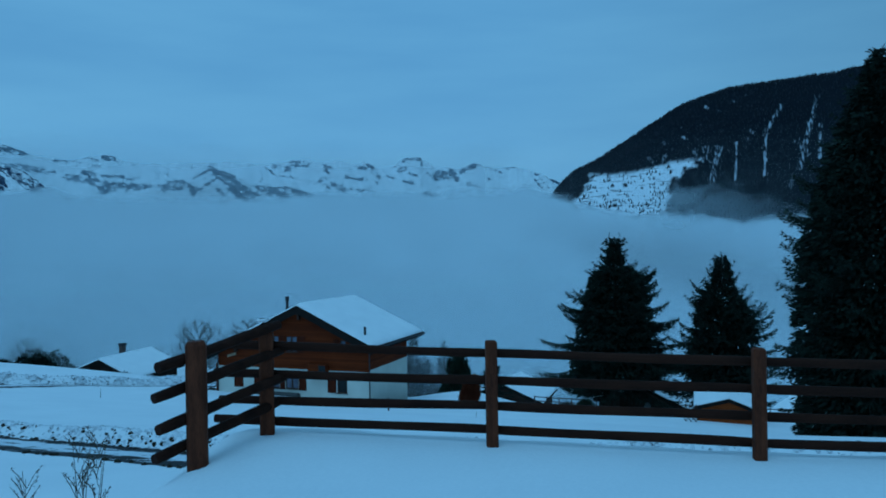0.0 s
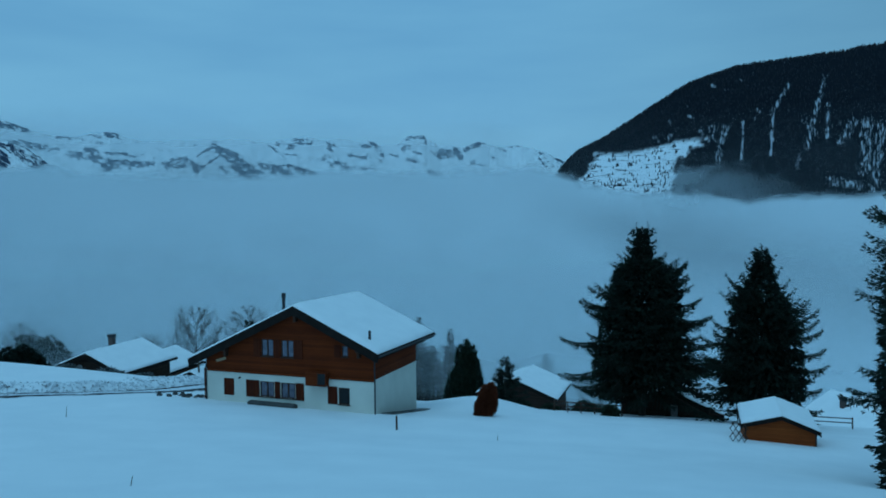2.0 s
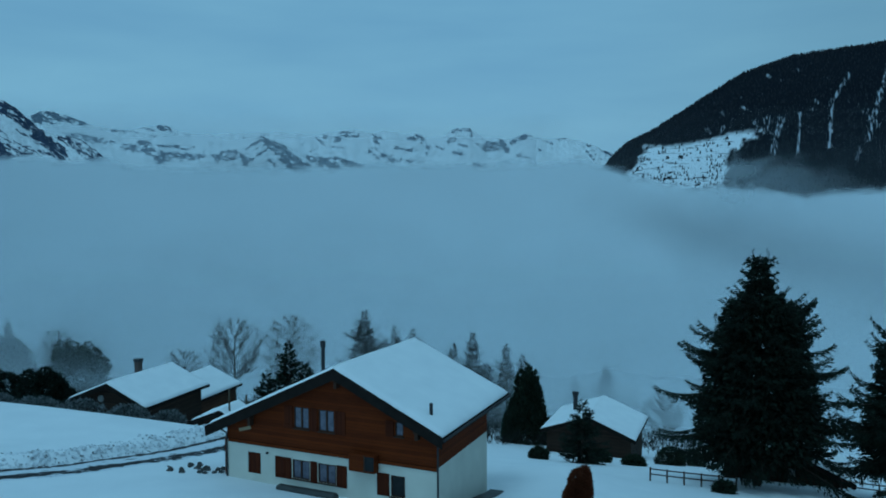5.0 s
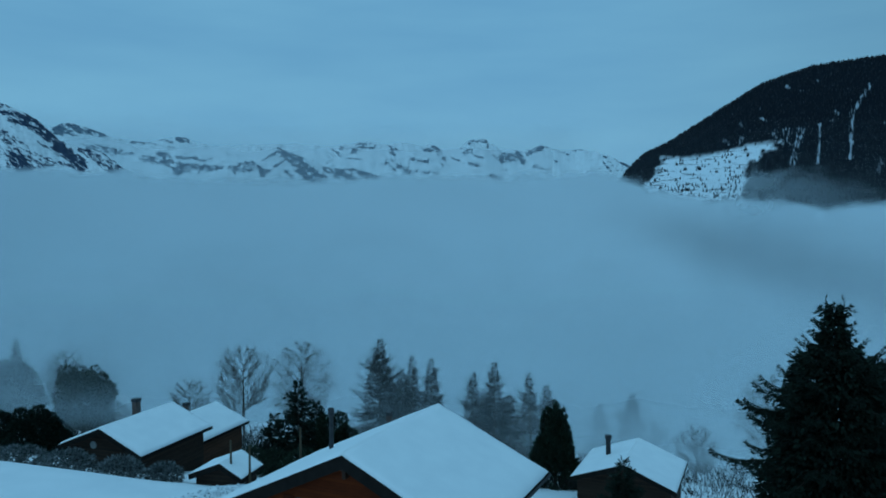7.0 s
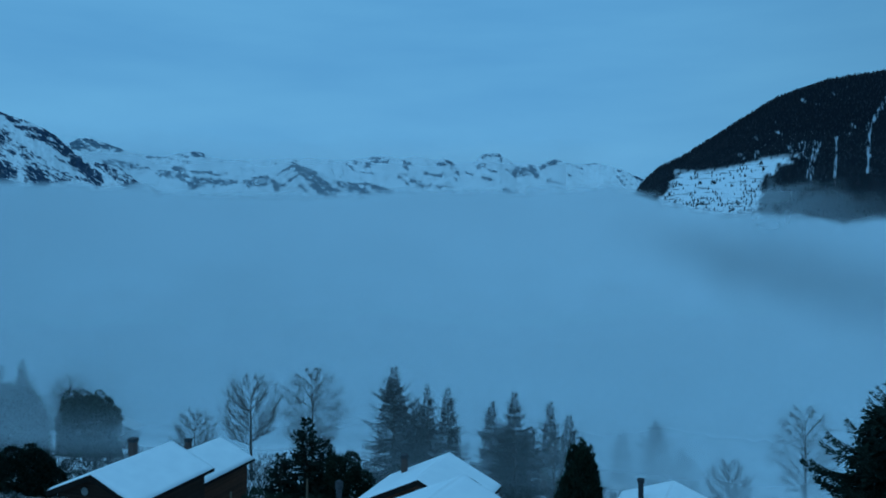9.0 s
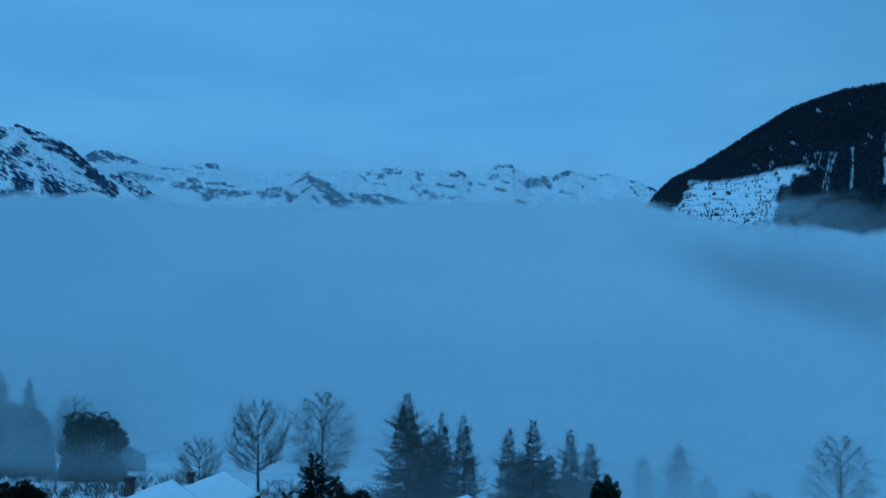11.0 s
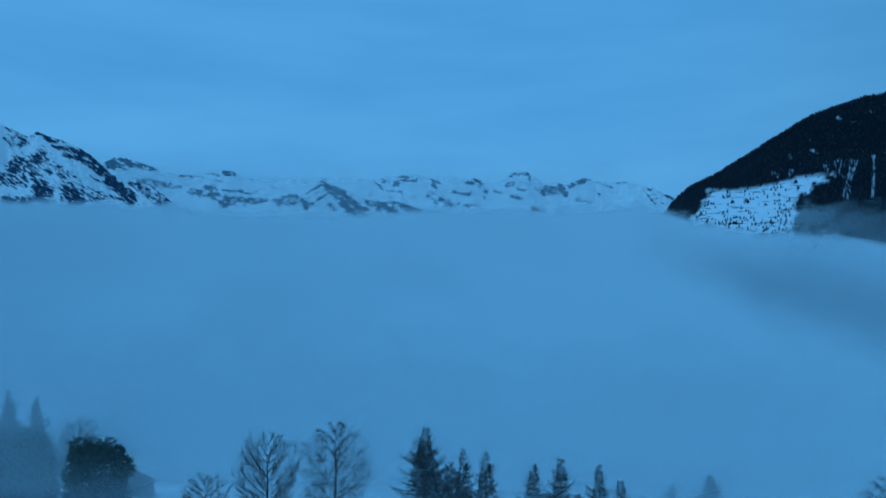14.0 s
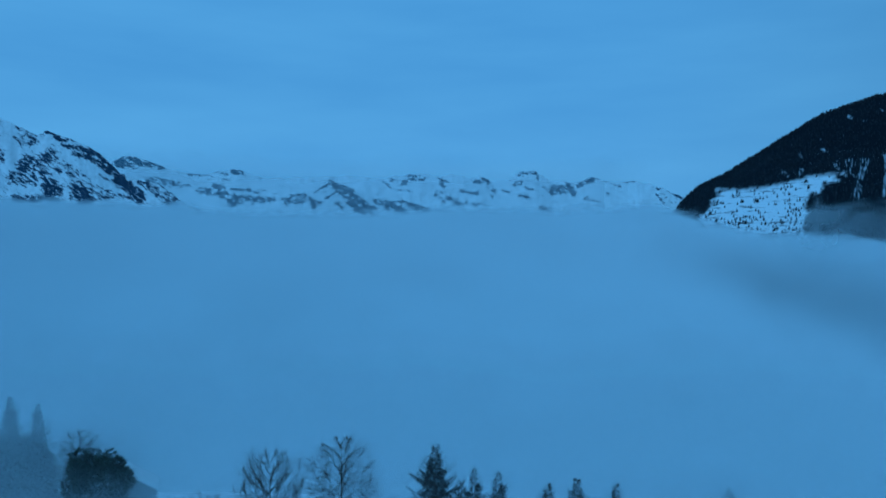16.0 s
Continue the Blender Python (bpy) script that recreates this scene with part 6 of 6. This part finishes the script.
# leafless and sparse trees behind the houses
bare_tree("ash_tree", (-46.2, 137.2, -29.0), 17.6, 0.62, 41, "tall bare ash with a fan of fine upright branches", levels=7, bole=0.42, fork=7)
bare_tree("birch", (-40.8, 151.8, -32.0), 19.2, 0.62, 42, "bare weeping birch with hanging fine twigs", weep=0.5, levels=7, bole=0.25, fork=7, category="bare birch")
bare_tree("bare_shrub", (-52.3, 131, -23.5), 8.2, 0.9, 43, "low bare spreading fruit tree behind the houses", weep=0.15, levels=4, bole=0.15, fork=6)
bare_tree("bare_shrub", (-36.5, 138, -27.5), 8.0, 0.7, 47, "low bare tree between the birch and the houses", levels=4, bole=0.15, fork=6)
bare_tree("bare_tree", (-97.9, 171, -36.5), 18.2, 0.5, 44, "tall bare tree fading in the mist", weep=0.3, levels=6, bole=0.4, fork=7)
bare_tree("birch", (39.7, 150, floor_at(39.7, 150)), -17.4 - floor_at(39.7, 150), 0.55, 45, "weeping birch fading in the mist", weep=0.6, levels=4, bole=0.25, fork=7, category="bare birch", limbs_per=9)
bare_tree("bare_tree", (28, 150, floor_at(28, 150)), -26.4 - floor_at(28, 150), 0.9, 46, "low round-crowned bare tree faint in the mist", levels=6, bole=0.2, fork=7)
bare_tree("bare_tree", (-0.5, 132, -29.5), 11, 0.6, 50, "bare brown tree beside the evergreen", levels=4, bole=0.2, fork=6)
LARCHES = "row of larches below the houses"
for i, (x, y, top, r, sp) in enumerate(((-24.4, 139.5, -10.0, 4.7, 1), (-19.0, 138, -12.4, 2.4, 1), (-16.0, 138.7, -13.0, 2.9, 1), (-21.0, 141, -15.0, 3.4, 1), (-6.0, 140.4, -13.6, 2.9, 1), (-9.9, 149, -17.0, 2.9, 0), (-0.2, 152, -17.7, 2.6, 0), (2.9, 151, -19.6, 2.8, 0), (-3.6, 146, -20.0, 3.0, 0), (-7.8, 147, -20.5, 3.0, 0),
                                          (24.8, 195, -30.5, 4.4, 0), (18.1, 201, -34.6, 3.2, 0), (30, 193, -36.5, 4.0, 0), (-133, 205, -21.0, 3.6, 0), (-143, 208, -20.0, 4.0, 0))):
    b = floor_at(x, y) - 0.2
    conifer("larch", (x, y, b), top - b, [(0, r * 1.05), (0.3, r * 1.15), (0.6, r * 0.85), (0.85, r * 0.33), (0.94, r * 0.12), (1, 0.02)], 60 + i, LARCH, "sparse frosted larch with thin drooping branches" if sp else "faint larch standing in the mist", LARCHES,
            clear=0.1, whorl=0.8, per=8, upturn=0.75, droop=0.6, hang=0.75, twig=0.5, blade_w=0.055, gap=0.26, fan=2, blade_l=0.34, step_len=0.22, inner=62, reach=(0.55, 1.3), scatter=0.5, tipw=0.12, tipless=0.3, inner_r=0.55, inner_w=1.6, category="larch")

def undergrowth():
    """Bare brush that covers the slope below the houses."""
    rnd = random.Random(91)
    rows = []
    for _ in range(2600):
        y = rnd.uniform(110, 176)
        x = rnd.uniform(-0.72, 0.34) * y
        if noise.noise(Vector((x * 0.06, y * 0.06, 8))) < -0.12:
            continue
        z, h = floor_at(x, y), rnd.uniform(0.9, 2.8)
        for _k in range(15):
            a = rnd.uniform(0, 6.283)
            rows.append((x + rnd.uniform(-.7, .7), y + rnd.uniform(-.7, .7), z - 0.1 + rnd.uniform(0, h * 0.5), math.cos(a) * 0.5, math.sin(a) * 0.5, 1.0, math.cos(a + 1), math.sin(a + 1), 0.2, h * rnd.uniform(0.4, 0.7), 0.1))
    return tagged(sprays("undergrowth", rows, LARCH, None), "bare brown brush covering the slope below the houses", "brush", kind="stuff")


undergrowth()

# shrubs among the lower houses
SHRUBS = "dark garden shrubs among the houses"
rs = random.Random(77)
for i, (x, y, w, h) in enumerate(((-47, 84.5, 3.4, 1.8), (-42, 83.5, 3.2, 1.9), (-37, 83.2, 2.6, 1.8), (-33.5, 84, 2.0, 1.6), (-24.5, 95, 3.0, 3.4), (-20.5, 96, 2.6, 3.2), (-28, 97, 2.6, 3.0), (-31.5, 100, 2.4, 3.0), (-52, 86, 3.0, 1.8), (7.5, 88, 1.4, 1.3), (10.5, 86, 1.2, 1.0), (1.5, 84, 1.0, 1.2), (15.5, 93, 1.8, 1.9), (18.5, 96, 2.2, 1.6), (13.0, 67.6, 0.75, 0.9), (-58, 93, 2.6, 2.0), (-64, 92, 3.0, 2.2))):
    clump_tree("shrub", at(x, y, 0.2), [(0, 0, h * 0.5, w * 0.6, w * 0.5, h * 0.55), (w * 0.4, 0, h * 0.4, w * 0.4, w * 0.4, h * 0.45), (-w * 0.4, 0.1, h * 0.38, w * 0.4, w * 0.4, h * 0.42)], int(500 + 260 * w), 0.34, FROSTED if y < 100 and x < -30 else PINE if i % 3 else THUJA,
               "dark evergreen garden shrub dusted with snow", 80 + i, SHRUBS, category="shrub")


# ---------------------------------------------------------------- small things
def rail_run(name, pts, h, rails, label, r=0.05):
    f = thing(name, pose(0, 0, 0), label, "fence")
    for x, y in pts:
        z = floor_at(x, y)
        vs, fs = tube([(x, y, z - 0.4), (x, y, z + h)], [r * 1.3, r * 1.15], 7)
        mesh_from("post", vs, fs, FRAME_WOOD, f)
    for (ax, ay), (bx, by) in zip(pts, pts[1:]):
        for k in range(rails):
            q = h * (0.9 - 0.38 * k)
            vs, fs = tube([(ax, ay, floor_at(ax, ay) + q), (bx, by, floor_at(bx, by) + q)], [r, r], 6)
            mesh_from("rail", vs, fs, FRAME_WOOD, f)
    return f


FENCE_A = [(8.6 + 1.15 * k, 70.2 - 0.2 * k) for k in range(6)]
rail_run("paddock_fence", FENCE_A, 1.0, 2, "dark low wooden paddock fence beside a hut")
rail_run("paddock_fence", [(23.4, 73.2), (25.5, 72), (28, 70.8), (31.0, 69.6), (34, 68.6)], 1.0, 2, "dark wooden paddock fence below a spruce")
stake = thing("stake", (pose(-3.7, 47.45, floor_at(-3.7, 47.45))), "dark marker stake standing in the snow field", "stake")
vs, fs = tube([(0, 0, -0.4), (0, 0, 0.82)], [0.06, 0.055], 8)
mesh_from("pole", vs, fs, FRAME_WOOD, stake)
for i, (x, y, h, ln) in enumerate(((-21.3, 45, 0.6, 0.06), (-10.2, 27.5, 0.3, 0.1), (1.9, 45.5, 0.3, 0.03))):
    s = thing("stick", pose(x, y, floor_at(x, y)), "thin bare stick poking out of the snow", "stick", "thin sticks in the snow")
    vs, fs = tube([(0, 0, -0.2), (ln, 0, h)], [0.018, 0.01], 5)
    mesh_from("stem", vs, fs, DRY, s)

trellis = thing("trellis", pose(16.9, 50.25, floor_at(16.9, 50.25), 0, 0, -16), "crossed-lath wooden trellis panel beside a shed", "trellis")
for k in range(-3, 4):
    for sg in (-1, 1):
        # a lath through (0.33 k, 0.6) clipped to a panel 1.05 wide and 1.3 high
        ends = []
        for z in (-0.1, 1.2):
            x = 0.33 * k + sg * (z - 0.55) * 0.62
            xc = max(-0.52, min(0.52, x))
            ends.append((xc, 0.02 * sg, z if x == xc else 0.55 + (xc - 0.33 * k) / (0.62 * sg)))
        if Vector(ends[0]).length and (Vector(ends[1]) - Vector(ends[0])).length > 0.15 and -0.2 < ends[0][2] < 1.3 and -0.2 < ends[1][2] < 1.3:
            vs, fs = tube(ends, [0.026, 0.026], 4)
            mesh_from("lath", vs, fs, FRAME_WOOD, trellis)

POLES = "bare timber poles by the lower houses"
for x, y, z1 in ((-27.5, 84, -10.4), (-25.85, 84, -10.85), (-21.4, 84, -9.2)):
    p = thing("pole", pose(x, y, floor_at(x, y)), "pale bare timber pole beside the carport", "pole", POLES)
    vs, fs = tube([(0, 0, -0.4), (0, 0, z1 - floor_at(x, y))], [0.11, 0.085], 8)
    mesh_from("shaft", vs, fs, DRY, p)

# stones below the lane's end beside the chalet
rs = random.Random(5)
STONES = "dark boulders beside the chalet"
for k in range(26):
    x, y = -19.9 + rs.gauss(0, 1.2), 58.6 + rs.gauss(0, 0.8)
    r = rs.uniform(0.09, 0.27)
    vs, fs = lump(rs, (0, 0, 0), r)
    ob = mesh_from("boulder", vs, fs, STONE)
    ob.matrix_world = pose(x, y, floor_at(x, y) + r * 0.25)
    tagged(ob, "dark rough boulder half covered by snow", "boulder", STONES)


def dry_weed(x, y, h, seed):
    """A dead branching stalk with seed heads."""
    rnd = random.Random(seed)
    w = thing("dry_weed", pose(x, y, floor_at(x, y) - 0.05), "dead branching weed stalk standing in the snow", "weed", "dead weeds by the lane")
    pieces, heads = [], ([], [])
    main = [(0, 0, -0.1), (0.02, 0, h * 0.4), (rnd.uniform(-.05, .08), 0.02, h)]
    pieces.append(tube(main, [0.006, 0.004, 0.002], 5, False))
    for k in range(9):
        s = rnd.uniform(0.3, 0.95)
        a = rnd.uniform(0, 6.28)
        p = Vector((0.02 * s, 0, h * s))
        d = Vector((math.cos(a) * 0.5, math.sin(a) * 0.5, 0.8)).normalized()
        q = p + d * h * 0.32 * (1.1 - s * 0.5)
        pieces.append(tube([p, (p + q) / 2 + Vector((0, 0, 0.02)), q], [0.003, 0.003, 0.0015], 4, False))
        for _ in range(14):
            blade(heads[0], heads[1], p.lerp(q, rnd.uniform(0.4, 1)), Vector((rnd.uniform(-1, 1), rnd.uniform(-1, 1), rnd.uniform(0, 1))).normalized(), Vector((0.3, 0.5, 0.8)), 0.03, 0.01)
    mesh_from("stem", *join(pieces), DRY, w)
    tagged(mesh_from("seed_heads", heads[0], heads[1], DRY, w), kind="stuff")


for k, (x, y, h) in enumerate(((-3.47, 6.0, 1.0), (-3.53, 6.05, 0.95), (-3.05, 6.0, 0.95), (-2.98, 5.95, 0.98), (-2.9, 6.05, 0.9), (-2.95, 6.1, 0.7), (-8.0, 21.6, 0.5), (-7.3, 21.2, 0.45), (-4.2, 22.4, 0.4))):
    dry_weed(x, y, h, 100 + k)
